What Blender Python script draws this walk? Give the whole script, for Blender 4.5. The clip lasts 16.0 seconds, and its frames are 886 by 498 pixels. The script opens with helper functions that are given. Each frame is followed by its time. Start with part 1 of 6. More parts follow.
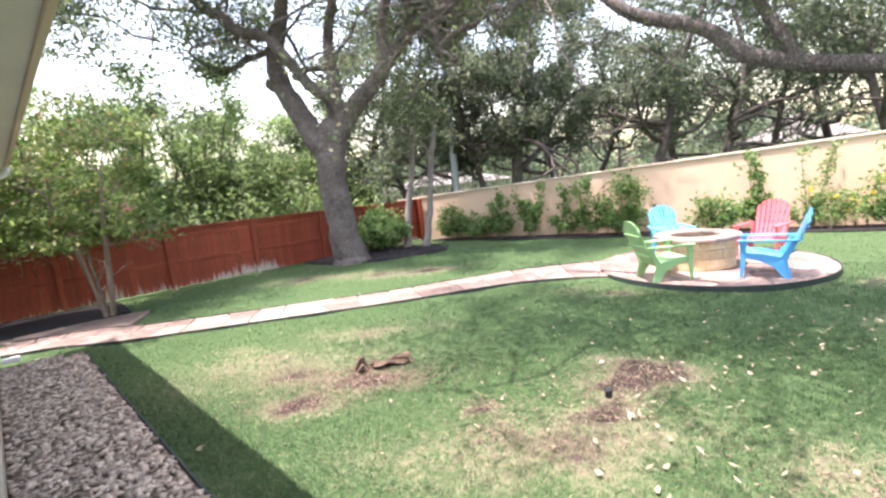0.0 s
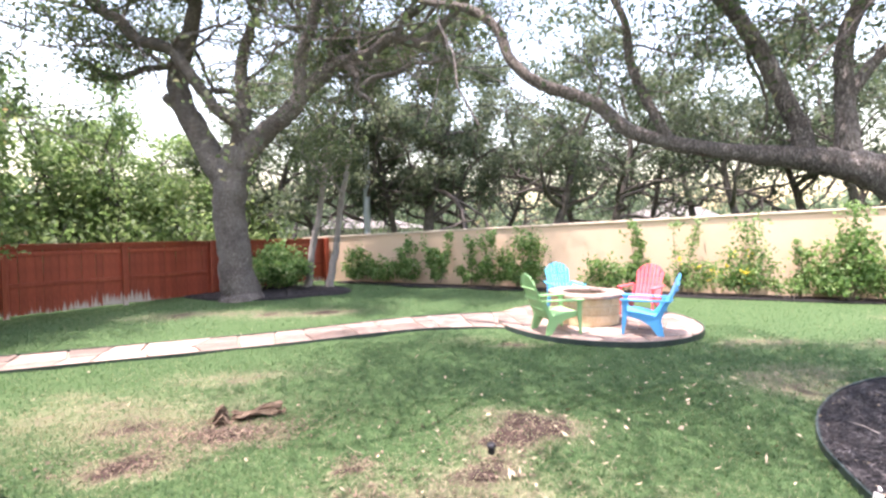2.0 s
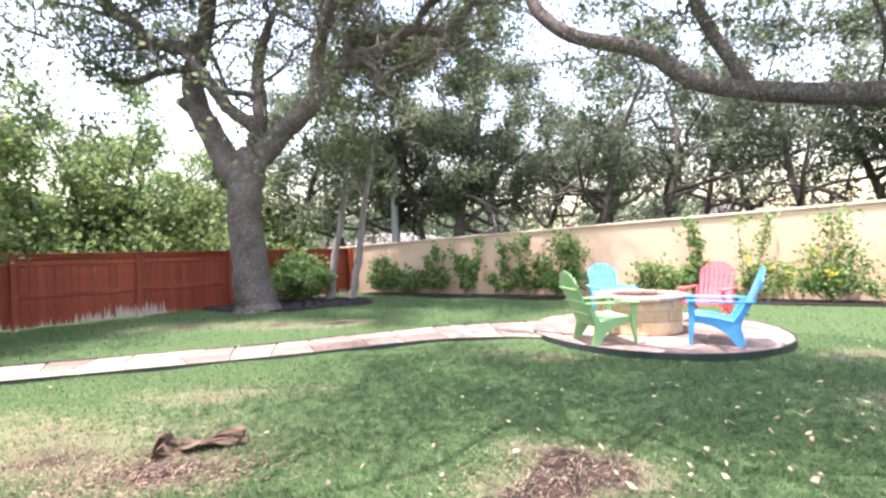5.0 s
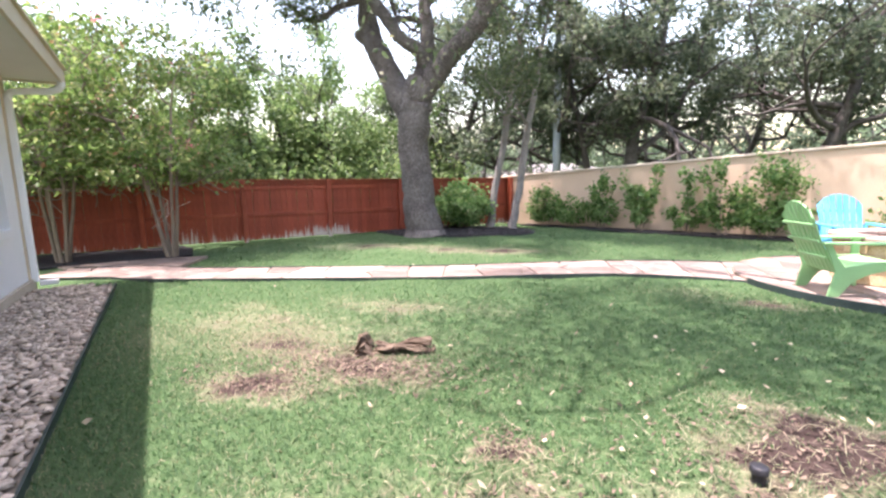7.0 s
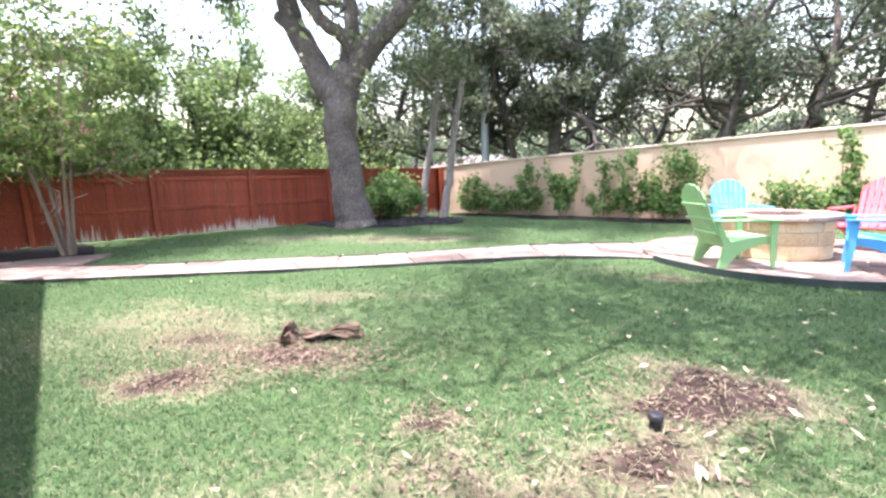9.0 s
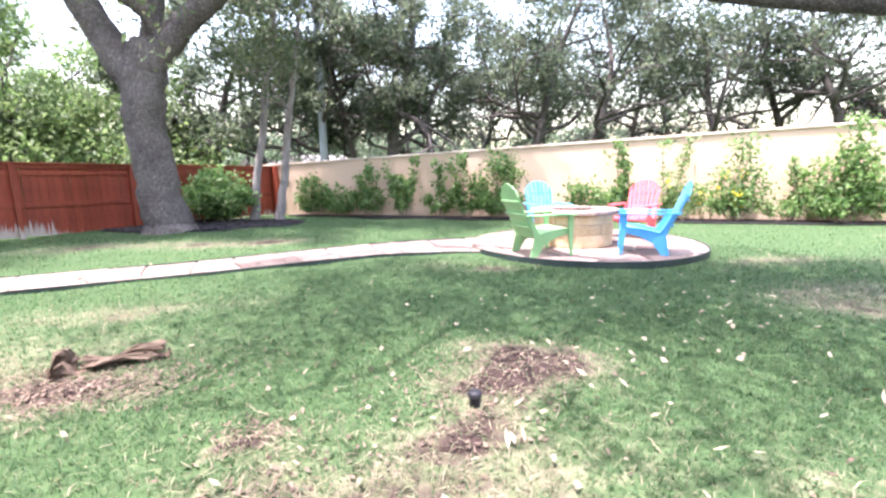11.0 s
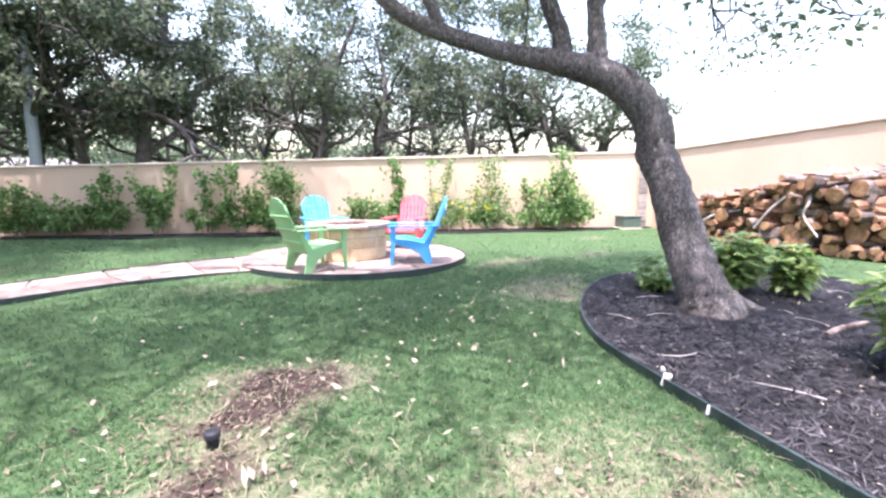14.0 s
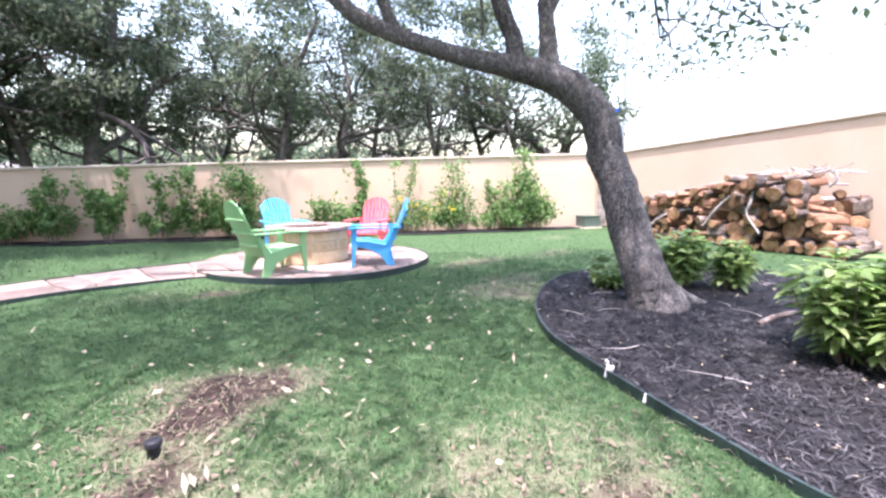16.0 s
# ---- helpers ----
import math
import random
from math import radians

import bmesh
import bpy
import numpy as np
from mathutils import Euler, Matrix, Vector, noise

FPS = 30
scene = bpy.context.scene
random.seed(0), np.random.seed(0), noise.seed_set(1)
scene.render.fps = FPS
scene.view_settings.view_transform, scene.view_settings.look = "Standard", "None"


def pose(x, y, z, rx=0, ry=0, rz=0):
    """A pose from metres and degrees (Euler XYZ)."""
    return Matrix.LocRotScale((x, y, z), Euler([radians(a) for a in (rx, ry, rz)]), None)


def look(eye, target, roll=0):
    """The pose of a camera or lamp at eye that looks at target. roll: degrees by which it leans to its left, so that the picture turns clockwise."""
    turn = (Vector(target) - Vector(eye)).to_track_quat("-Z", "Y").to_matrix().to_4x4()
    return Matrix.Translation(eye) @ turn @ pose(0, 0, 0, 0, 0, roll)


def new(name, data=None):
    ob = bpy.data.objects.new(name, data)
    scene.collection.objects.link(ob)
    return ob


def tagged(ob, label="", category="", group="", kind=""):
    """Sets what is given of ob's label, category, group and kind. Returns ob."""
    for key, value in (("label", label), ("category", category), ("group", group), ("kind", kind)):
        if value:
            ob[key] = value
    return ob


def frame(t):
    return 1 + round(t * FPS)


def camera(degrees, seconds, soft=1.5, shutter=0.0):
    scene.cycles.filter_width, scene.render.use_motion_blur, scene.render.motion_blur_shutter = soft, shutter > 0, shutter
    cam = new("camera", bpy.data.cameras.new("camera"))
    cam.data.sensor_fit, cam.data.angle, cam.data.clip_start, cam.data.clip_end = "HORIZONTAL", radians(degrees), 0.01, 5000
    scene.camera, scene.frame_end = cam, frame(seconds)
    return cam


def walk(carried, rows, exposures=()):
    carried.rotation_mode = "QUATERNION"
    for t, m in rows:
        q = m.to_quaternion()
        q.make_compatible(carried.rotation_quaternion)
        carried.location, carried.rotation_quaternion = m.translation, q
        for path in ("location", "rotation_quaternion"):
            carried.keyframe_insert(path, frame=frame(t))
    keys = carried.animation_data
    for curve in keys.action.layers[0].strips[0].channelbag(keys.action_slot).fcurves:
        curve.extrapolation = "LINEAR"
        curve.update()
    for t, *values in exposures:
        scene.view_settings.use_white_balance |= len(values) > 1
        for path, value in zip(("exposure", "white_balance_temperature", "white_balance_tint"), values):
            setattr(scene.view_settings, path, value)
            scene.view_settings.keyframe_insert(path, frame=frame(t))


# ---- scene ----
# ---------------------------------------------------------------- camera
cam = camera(91.4, 16.0, soft=2.5)
PATH = [
    (0, (0.328, -0.484, 1.871), (0.192, 1.494, 1.602), -6.0),
    (0.5, (0.404, -0.437, 1.851), (0.302, 1.554, 1.697), -5.2),
    (1, (0.445, -0.397, 1.786), (0.318, 1.594, 1.644), -5.4),
    (1.5, (0.498, -0.338, 1.748), (0.542, 1.655, 1.583), -4.5),
    (2, (0.521, -0.262, 1.752), (0.799, 1.717, 1.68), -0.7),
    (2.5, (0.527, -0.161, 1.687), (0.761, 1.815, 1.489), -2.3),
    (3, (0.558, -0.051, 1.631), (0.701, 1.934, 1.431), -4.2),
    (3.2, (0.626, -0.043, 1.622), (0.752, 1.947, 1.466), -4.7),
    (5.3, (0.873, 0.87, 1.352), (0.971, 2.867, 1.365), -1.0),
    (5.5, (0.827, 0.904, 1.331), (0.91, 2.902, 1.288), -0.4),
    (6, (0.708, 1.025, 1.313), (0.59, 3.016, 1.171), -1.0),
    (6.5, (0.613, 1.04, 1.292), (0.222, 2.988, 1.061), -0.9),
    (7, (0.572, 1.024, 1.275), (-0.002, 2.92, 1.0), -1.2),
    (7.5, (0.573, 1.006, 1.274), (-0.048, 2.887, 0.997), -1.3),
    (8, (0.601, 1.012, 1.262), (0.057, 2.915, 0.973), -1.7),
    (8.5, (0.622, 1.01, 1.249), (0.197, 2.938, 0.935), -1.6),
    (8.7, (0.63, 1.008, 1.222), (0.26, 2.948, 0.907), -1.6),
    (11, (0.772, 1.042, 1.159), (1.186, 2.972, 0.834), -0.9),
    (11.5, (0.801, 1.048, 1.146), (1.38, 2.938, 0.839), -0.8),
    (12, (0.843, 1.03, 1.15), (1.579, 2.864, 0.841), -0.7),
    (12.5, (0.875, 1.02, 1.146), (1.749, 2.793, 0.84), -0.6),
    (13, (0.93, 0.996, 1.155), (1.939, 2.697, 0.857), -0.3),
    (13.5, (0.974, 0.977, 1.158), (2.113, 2.596, 0.877), -0.0),
    (14, (1.001, 0.94, 1.167), (2.256, 2.473, 0.897), 0.0),
    (14.5, (1.025, 0.905, 1.165), (2.373, 2.359, 0.904), 0.1),
    (15, (1.04, 0.879, 1.165), (2.452, 2.271, 0.903), 0.3),
    (15.5, (1.056, 0.849, 1.174), (2.473, 2.235, 0.906), 0.3),
    (16, (1.061, 0.827, 1.169), (2.422, 2.268, 0.905), -0.4),
]
walk(cam, [(t, look(eye, target, roll)) for t, eye, target, roll in PATH],
     exposures=[(0, 2.2, 6550, 27), (7, 2.24, 6420, 28), (8.5, 2.37, 6280, 28), (11, 2.5, 6100, 29), (13, 2.36, 5980, 29), (16, 2.1, 5850, 28)])

# ---------------------------------------------------------------- world, sun
SUN_TO = Vector((-0.706, -0.374, 3.05)).normalized()
world = bpy.data.worlds.new("sky")
scene.world = world
world.use_nodes = True
wn = world.node_tree
sky = wn.nodes.new("ShaderNodeTexSky")
sky.sky_type = "NISHITA"
sky.sun_disc = False
sky.sun_elevation = math.asin(SUN_TO.z)
sky.sun_rotation = math.atan2(SUN_TO.x, SUN_TO.y)
sky.air_density, sky.dust_density, sky.ozone_density = 2.0, 3.0, 0.0
wn.nodes["Background"].inputs["Strength"].default_value = 0.15
wn.links.new(sky.outputs[0], wn.nodes["Background"].inputs["Color"])
sun_data = bpy.data.lights.new("sun", "SUN")
sun_data.energy, sun_data.angle, sun_data.color = 3.4, radians(0.6), (1.0, 0.96, 0.9)
sun = new("sun", sun_data)
sun.matrix_world = look((0, 0, 40), Vector((0, 0, 40)) - SUN_TO)

# ---------------------------------------------------------------- materials


def tree_of(name):
    m = bpy.data.materials.new(name)
    m.use_nodes = True
    return m, m.node_tree.nodes, m.node_tree.links, m.node_tree.nodes["Principled BSDF"]


def ramp_node(nodes, stops):
    r = nodes.new("ShaderNodeValToRGB")
    el = r.color_ramp.elements
    while len(el) < len(stops):
        el.new(0.5)
    for e, (p, c) in zip(el, stops):
        e.position, e.color = p, (*c, 1)
    return r


def surface(name, stops, scale=4.0, fine=40.0, rough=0.8, bump=0.3, stretch=(1, 1, 1), vary=0.0, island=False, metal=0.0, spread=0.02, spec=0.3):
    """Two-scale noise through a ramp of colours, with relief."""
    m, nodes, links, b = tree_of(name)
    co = nodes.new("ShaderNodeTexCoord")
    mp = nodes.new("ShaderNodeMapping")
    mp.inputs["Scale"].default_value = stretch
    links.new(co.outputs["Object"], mp.inputs[0])
    big, small = nodes.new("ShaderNodeTexNoise"), nodes.new("ShaderNodeTexNoise")
    big.inputs["Scale"].default_value, small.inputs["Scale"].default_value = scale, fine
    big.inputs["Detail"].default_value, small.inputs["Detail"].default_value = 4, 5
    links.new(mp.outputs[0], big.inputs[0])
    links.new(mp.outputs[0], small.inputs[0])
    mix = nodes.new("ShaderNodeMix")
    mix.inputs[0].default_value = 0.45
    links.new(big.outputs[0], mix.inputs[2])
    links.new(small.outputs[0], mix.inputs[3])
    r = ramp_node(nodes, stops)
    links.new(mix.outputs[0], r.inputs[0])
    out = r.outputs[0]
    if vary:
        src = nodes.new("ShaderNodeNewGeometry").outputs["Random Per Island"] if island else nodes.new("ShaderNodeObjectInfo").outputs["Random"]
        mr = nodes.new("ShaderNodeMapRange")
        mr.inputs["To Min"].default_value, mr.inputs["To Max"].default_value = 1 - vary, 1 + vary
        links.new(src, mr.inputs[0])
        hs = nodes.new("ShaderNodeHueSaturation")
        links.new(mr.outputs[0], hs.inputs["Value"])
        links.new(out, hs.inputs["Color"])
        out = hs.outputs[0]
    links.new(out, b.inputs["Base Color"])
    b.inputs["Roughness"].default_value, b.inputs["Metallic"].default_value = rough, metal
    b.inputs["Specular IOR Level"].default_value = spec
    if bump:
        bp = nodes.new("ShaderNodeBump")
        bp.inputs["Strength"].default_value, bp.inputs["Distance"].default_value = bump, spread
        links.new(mix.outputs[0], bp.inputs["Height"])
        links.new(bp.outputs[0], b.inputs["Normal"])
    return m


def leafy(name, stops, through_light=0.35, rough=0.5):
    m, nodes, links, b = tree_of(name)
    g = nodes.new("ShaderNodeNewGeometry")
    r = ramp_node(nodes, stops)
    links.new(g.outputs["Random Per Island"], r.inputs[0])
    links.new(r.outputs[0], b.inputs["Base Color"])
    b.inputs["Roughness"].default_value = rough
    b.inputs["Specular IOR Level"].default_value = 0.35
    t = nodes.new("ShaderNodeBsdfTranslucent")
    hs = nodes.new("ShaderNodeHueSaturation")
    hs.inputs["Value"].default_value, hs.inputs["Saturation"].default_value = 1.5, 1.1
    links.new(r.outputs[0], hs.inputs["Color"])
    links.new(hs.outputs[0], t.inputs[0])
    mx = nodes.new("ShaderNodeMixShader")
    mx.inputs[0].default_value = through_light
    links.new(b.outputs[0], mx.inputs[1])
    links.new(t.outputs[0], mx.inputs[2])
    links.new(mx.outputs[0], nodes["Material Output"].inputs[0])
    return m


def bark(name, dark, mid, light, scale=9.0):
    """Furrowed bark: stretched cells for the plates, noise for lichen."""
    m, nodes, links, b = tree_of(name)
    co = nodes.new("ShaderNodeTexCoord")
    mp = nodes.new("ShaderNodeMapping")
    mp.inputs["Scale"].default_value = (1, 1, 0.35)
    links.new(co.outputs["Object"], mp.inputs[0])
    v = nodes.new("ShaderNodeTexVoronoi")
    v.feature, v.inputs["Scale"].default_value = "DISTANCE_TO_EDGE", scale * 2.2
    n1, n2 = nodes.new("ShaderNodeTexNoise"), nodes.new("ShaderNodeTexNoise")
    n1.inputs["Scale"].default_value, n1.inputs["Detail"].default_value = scale * 3, 6
    n2.inputs["Scale"].default_value, n2.inputs["Detail"].default_value = 1.6, 3
    warp = nodes.new("ShaderNodeMix")
    warp.data_type = "VECTOR"
    warp.inputs[0].default_value = 0.12
    links.new(mp.outputs[0], warp.inputs[4])
    links.new(n1.outputs["Color"], warp.inputs[5])
    links.new(warp.outputs[1], v.inputs["Vector"])
    links.new(mp.outputs[0], n1.inputs[0])
    links.new(co.outputs["Object"], n2.inputs[0])
    k = nodes.new("ShaderNodeMath")
    k.operation = "MULTIPLY_ADD"
    k.inputs[1].default_value, k.inputs[2].default_value = 2.2, 0.0
    links.new(v.outputs["Distance"], k.inputs[0])
    s = nodes.new("ShaderNodeMath")
    s.operation = "ADD"
    links.new(k.outputs[0], s.inputs[0])
    links.new(n1.outputs[0], s.inputs[1])
    h = nodes.new("ShaderNodeMath")
    h.operation = "MULTIPLY_ADD"
    h.inputs[1].default_value, h.inputs[2].default_value = 0.55, -0.08
    links.new(s.outputs[0], h.inputs[0])
    a = nodes.new("ShaderNodeMath")
    a.operation = "MULTIPLY_ADD"
    a.inputs[1].default_value = 0.5
    links.new(n2.outputs[0], a.inputs[0])
    links.new(h.outputs[0], a.inputs[2])
    r = ramp_node(nodes, [(0.3, dark), (0.6, mid), (0.95, light)])
    links.new(a.outputs[0], r.inputs[0])
    links.new(r.outputs[0], b.inputs["Base Color"])
    b.inputs["Roughness"].default_value, b.inputs["Specular IOR Level"].default_value = 0.9, 0.2
    bp = nodes.new("ShaderNodeBump")
    bp.inputs["Strength"].default_value, bp.inputs["Distance"].default_value = 0.9, 0.035
    links.new(h.outputs[0], bp.inputs["Height"])
    links.new(bp.outputs[0], b.inputs["Normal"])
    return m


def lawn_material():
    """Soil, straw and green turf; the vertex attribute 'bare' says how worn the turf is."""
    m, nodes, links, b = tree_of("lawn_ground")
    co = nodes.new("ShaderNodeTexCoord")
    at = nodes.new("ShaderNodeAttribute")
    at.attribute_name = "bare"
    n1, n2, n3 = (nodes.new("ShaderNodeTexNoise") for _ in range(3))
    for n, s, d in ((n1, 1.1, 5), (n2, 14, 6), (n3, 90, 3)):
        n.inputs["Scale"].default_value, n.inputs["Detail"].default_value = s, d
        links.new(co.outputs["Object"], n.inputs[0])
    turf = ramp_node(nodes, [(0.3, (0.042, 0.078, 0.03)), (0.55, (0.06, 0.102, 0.042)), (0.75, (0.105, 0.135, 0.065))])
    dry = ramp_node(nodes, [(0.3, (0.11, 0.1, 0.062)), (0.5, (0.185, 0.168, 0.108)), (0.7, (0.3, 0.268, 0.19))])
    soil = ramp_node(nodes, [(0.3, (0.018, 0.012, 0.01)), (0.6, (0.058, 0.04, 0.034)), (0.8, (0.17, 0.125, 0.105))])
    mixn = nodes.new("ShaderNodeMix")
    mixn.inputs[0].default_value = 0.5
    links.new(n2.outputs[0], mixn.inputs[2])
    links.new(n3.outputs[0], mixn.inputs[3])
    for r in (turf, dry, soil):
        links.new(mixn.outputs[0], r.inputs[0])

    def edge(low, high):
        mr = nodes.new("ShaderNodeMapRange")
        mr.interpolation_type = "SMOOTHSTEP"
        mr.inputs["From Min"].default_value, mr.inputs["From Max"].default_value = low, high
        ad = nodes.new("ShaderNodeMath")
        ad.operation = "MULTIPLY_ADD"
        ad.inputs[1].default_value = 1.3
        links.new(n2.outputs[0], ad.inputs[0])
        links.new(at.outputs["Fac"], ad.inputs[2])
        links.new(ad.outputs[0], mr.inputs[0])
        return mr.outputs[0]
    m1, m2 = nodes.new("ShaderNodeMix"), nodes.new("ShaderNodeMix")
    m1.data_type = m2.data_type = "RGBA"
    links.new(edge(0.7, 1.95), m1.inputs[0])
    links.new(turf.outputs[0], m1.inputs[6])
    links.new(dry.outputs[0], m1.inputs[7])
    links.new(edge(1.2, 2.0), m2.inputs[0])
    links.new(m1.outputs[2], m2.inputs[6])
    links.new(soil.outputs[0], m2.inputs[7])
    links.new(m2.outputs[2], b.inputs["Base Color"])
    b.inputs["Roughness"].default_value, b.inputs["Specular IOR Level"].default_value = 0.95, 0.1
    bp = nodes.new("ShaderNodeBump")
    bp.inputs["Strength"].default_value, bp.inputs["Distance"].default_value = 0.6, 0.03
    links.new(mixn.outputs[0], bp.inputs["Height"])
    links.new(bp.outputs[0], b.inputs["Normal"])
    return m


def fence_material():
    """Red-brown stain on boards, worn to pale wood in streaks near the ground."""
    m = surface("red_fence_stain", [(0.25, (0.15, 0.024, 0.013)), (0.5, (0.29, 0.058, 0.028)), (0.75, (0.42, 0.11, 0.052))], 1.2, 30, 0.55, 0.2, (1, 1, 0.15), 0.14)
    nodes, links, b = m.node_tree.nodes, m.node_tree.links, m.node_tree.nodes["Principled BSDF"]
    old = b.inputs["Base Color"].links[0].from_socket
    co = nodes.new("ShaderNodeNewGeometry")
    sep = nodes.new("ShaderNodeSeparateXYZ")
    links.new(co.outputs["Position"], sep.inputs[0])
    mp = nodes.new("ShaderNodeMapping")
    mp.inputs["Scale"].default_value = (24, 24, 0.9)
    links.new(co.outputs["Position"], mp.inputs[0])
    n = nodes.new("ShaderNodeTexNoise")
    n.inputs["Scale"].default_value, n.inputs["Detail"].default_value = 1.0, 4
    links.new(mp.outputs[0], n.inputs[0])
    big = nodes.new("ShaderNodeTexNoise")
    big.inputs["Scale"].default_value = 0.7
    links.new(co.outputs["Position"], big.inputs[0])
    z = nodes.new("ShaderNodeMapRange")
    z.inputs["From Min"].default_value, z.inputs["From Max"].default_value = 0.0, 0.5
    z.inputs["To Min"].default_value, z.inputs["To Max"].default_value = 0.28, -0.25
    links.new(sep.outputs[2], z.inputs[0])
    a = nodes.new("ShaderNodeMath")
    links.new(n.outputs[0], a.inputs[0])
    links.new(z.outputs[0], a.inputs[1])
    a2 = nodes.new("ShaderNodeMath")
    links.new(a.outputs[0], a2.inputs[0])
    links.new(big.outputs[0], a2.inputs[1])
    f = nodes.new("ShaderNodeMapRange")
    f.inputs["From Min"].default_value, f.inputs["From Max"].default_value = 1.15, 1.27
    links.new(a2.outputs[0], f.inputs[0])
    mx = nodes.new("ShaderNodeMix")
    mx.data_type = "RGBA"
    links.new(f.outputs[0], mx.inputs[0])
    links.new(old, mx.inputs[6])
    mx.inputs[7].default_value = (0.5, 0.42, 0.36, 1)
    links.new(mx.outputs[2], b.inputs["Base Color"])
    return m


M_LAWN = lawn_material()
M_BLADE = leafy("grass_blades", [(0.0, (0.044, 0.095, 0.036)), (0.5, (0.057, 0.115, 0.046)), (0.9, (0.085, 0.14, 0.06)), (1.0, (0.2, 0.21, 0.115))], 0.5, 0.7)
M_STRAW = leafy("dry_grass_blades", [(0.0, (0.19, 0.175, 0.105)), (0.5, (0.29, 0.265, 0.175)), (1.0, (0.12, 0.165, 0.07))], 0.3, 0.7)
M_BARK = bark("oak_bark", (0.04, 0.033, 0.029), (0.165, 0.145, 0.13), (0.4, 0.365, 0.335), 14.0)
M_BARK_FAR = surface("distant_bark", [(0.3, (0.03, 0.026, 0.023)), (0.55, (0.09, 0.078, 0.07)), (0.75, (0.22, 0.2, 0.18))], 3, 20, 0.9, 0.4)
M_BARK_PALE = surface("smooth_pale_bark", [(0.3, (0.13, 0.1, 0.075)), (0.6, (0.24, 0.19, 0.145)), (0.8, (0.36, 0.3, 0.24))], 4, 25, 0.75, 0.3, (1, 1, 0.3))
M_BARK_GREY = surface("pale_grey_bark", [(0.3, (0.12, 0.105, 0.095)), (0.55, (0.26, 0.235, 0.215)), (0.8, (0.42, 0.39, 0.36))], 5, 28, 0.85, 0.5, (1, 1, 0.4))
M_OAK_LEAF = leafy("oak_leaves", [(0.0, (0.055, 0.078, 0.038)), (0.5, (0.078, 0.108, 0.052)), (0.85, (0.11, 0.142, 0.068)), (1.0, (0.17, 0.17, 0.1))], 0.5)
M_FAR_OAK = leafy("background_oak_leaves", [(0.0, (0.055, 0.075, 0.048)), (0.6, (0.09, 0.115, 0.07)), (1.0, (0.15, 0.172, 0.108))], 0.56)
M_ELM_LEAF = leafy("bright_tree_leaves", [(0.0, (0.085, 0.14, 0.05)), (0.5, (0.13, 0.195, 0.075)), (1.0, (0.22, 0.28, 0.125))], 0.52)
M_CRAPE_LEAF = leafy("crape_myrtle_leaves", [(0.0, (0.09, 0.15, 0.045)), (0.6, (0.16, 0.23, 0.075)), (0.95, (0.3, 0.33, 0.15)), (1.0, (0.32, 0.18, 0.12))], 0.55)
M_PINK = leafy("pink_blossom", [(0.0, (0.55, 0.2, 0.25)), (1.0, (0.7, 0.35, 0.38))], 0.4)
M_YELLOW = leafy("yellow_blossom", [(0.0, (0.75, 0.55, 0.03)), (1.0, (0.85, 0.7, 0.1))], 0.3)
M_SHRUB = leafy("wall_shrub_leaves", [(0.0, (0.07, 0.14, 0.045)), (0.5, (0.14, 0.24, 0.08)), (0.9, (0.23, 0.33, 0.13)), (1.0, (0.34, 0.4, 0.2))], 0.48)
M_BUSH = leafy("broad_bush_leaves", [(0.0, (0.13, 0.21, 0.065)), (0.6, (0.23, 0.32, 0.11)), (1.0, (0.4, 0.46, 0.2))], 0.45, 0.4)
# distance haze is put into this paler leaf colour
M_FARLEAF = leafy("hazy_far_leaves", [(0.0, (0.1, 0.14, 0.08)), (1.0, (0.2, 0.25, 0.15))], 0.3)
M_FENCE = fence_material()
M_STUCCO = surface("cream_stucco", [(0.3, (0.53, 0.385, 0.268)), (0.5, (0.59, 0.44, 0.316)), (0.75, (0.65, 0.495, 0.365))], 0.8, 60, 0.9, 0.25, spread=0.006)
M_COPING = surface("concrete_coping", [(0.3, (0.42, 0.34, 0.25)), (0.7, (0.6, 0.52, 0.42))], 3, 50, 0.9, 0.3, spread=0.006)
M_FLAG = surface("flagstone", [(0.25, (0.15, 0.095, 0.075)), (0.5, (0.24, 0.175, 0.145)), (0.75, (0.36, 0.31, 0.265))], 2.6, 35, 0.85, 0.35, vary=0.4, spread=0.008)
M_JOINT = surface("sandy_joint", [(0.3, (0.16, 0.12, 0.09)), (0.7, (0.34, 0.28, 0.22))], 8, 60, 0.95, 0.4, spread=0.01)
M_LIME = surface("limestone_block", [(0.25, (0.42, 0.27, 0.12)), (0.5, (0.6, 0.46, 0.28)), (0.75, (0.7, 0.6, 0.43))], 5, 40, 0.9, 0.5, vary=0.18, spread=0.012)
M_MORTAR = surface("mortar", [(0.3, (0.45, 0.36, 0.25)), (0.7, (0.58, 0.49, 0.37))], 8, 50, 0.95, 0.3)
M_PILASTER = surface("weathered_grey_stone", [(0.25, (0.15, 0.13, 0.115)), (0.5, (0.3, 0.26, 0.23)), (0.75, (0.45, 0.4, 0.36))], 7, 45, 0.9, 0.5, vary=0.35, spread=0.01)
M_ASH = surface("fire_pit_ash", [(0.3, (0.02, 0.018, 0.016)), (0.7, (0.12, 0.11, 0.1))], 10, 60, 0.95, 0.4)
M_MULCH = surface("dark_mulch", [(0.3, (0.006, 0.0052, 0.0058)), (0.55, (0.017, 0.015, 0.0165)), (0.8, (0.05, 0.045, 0.049))], 12, 90, 0.9, 0.8, spread=0.03)
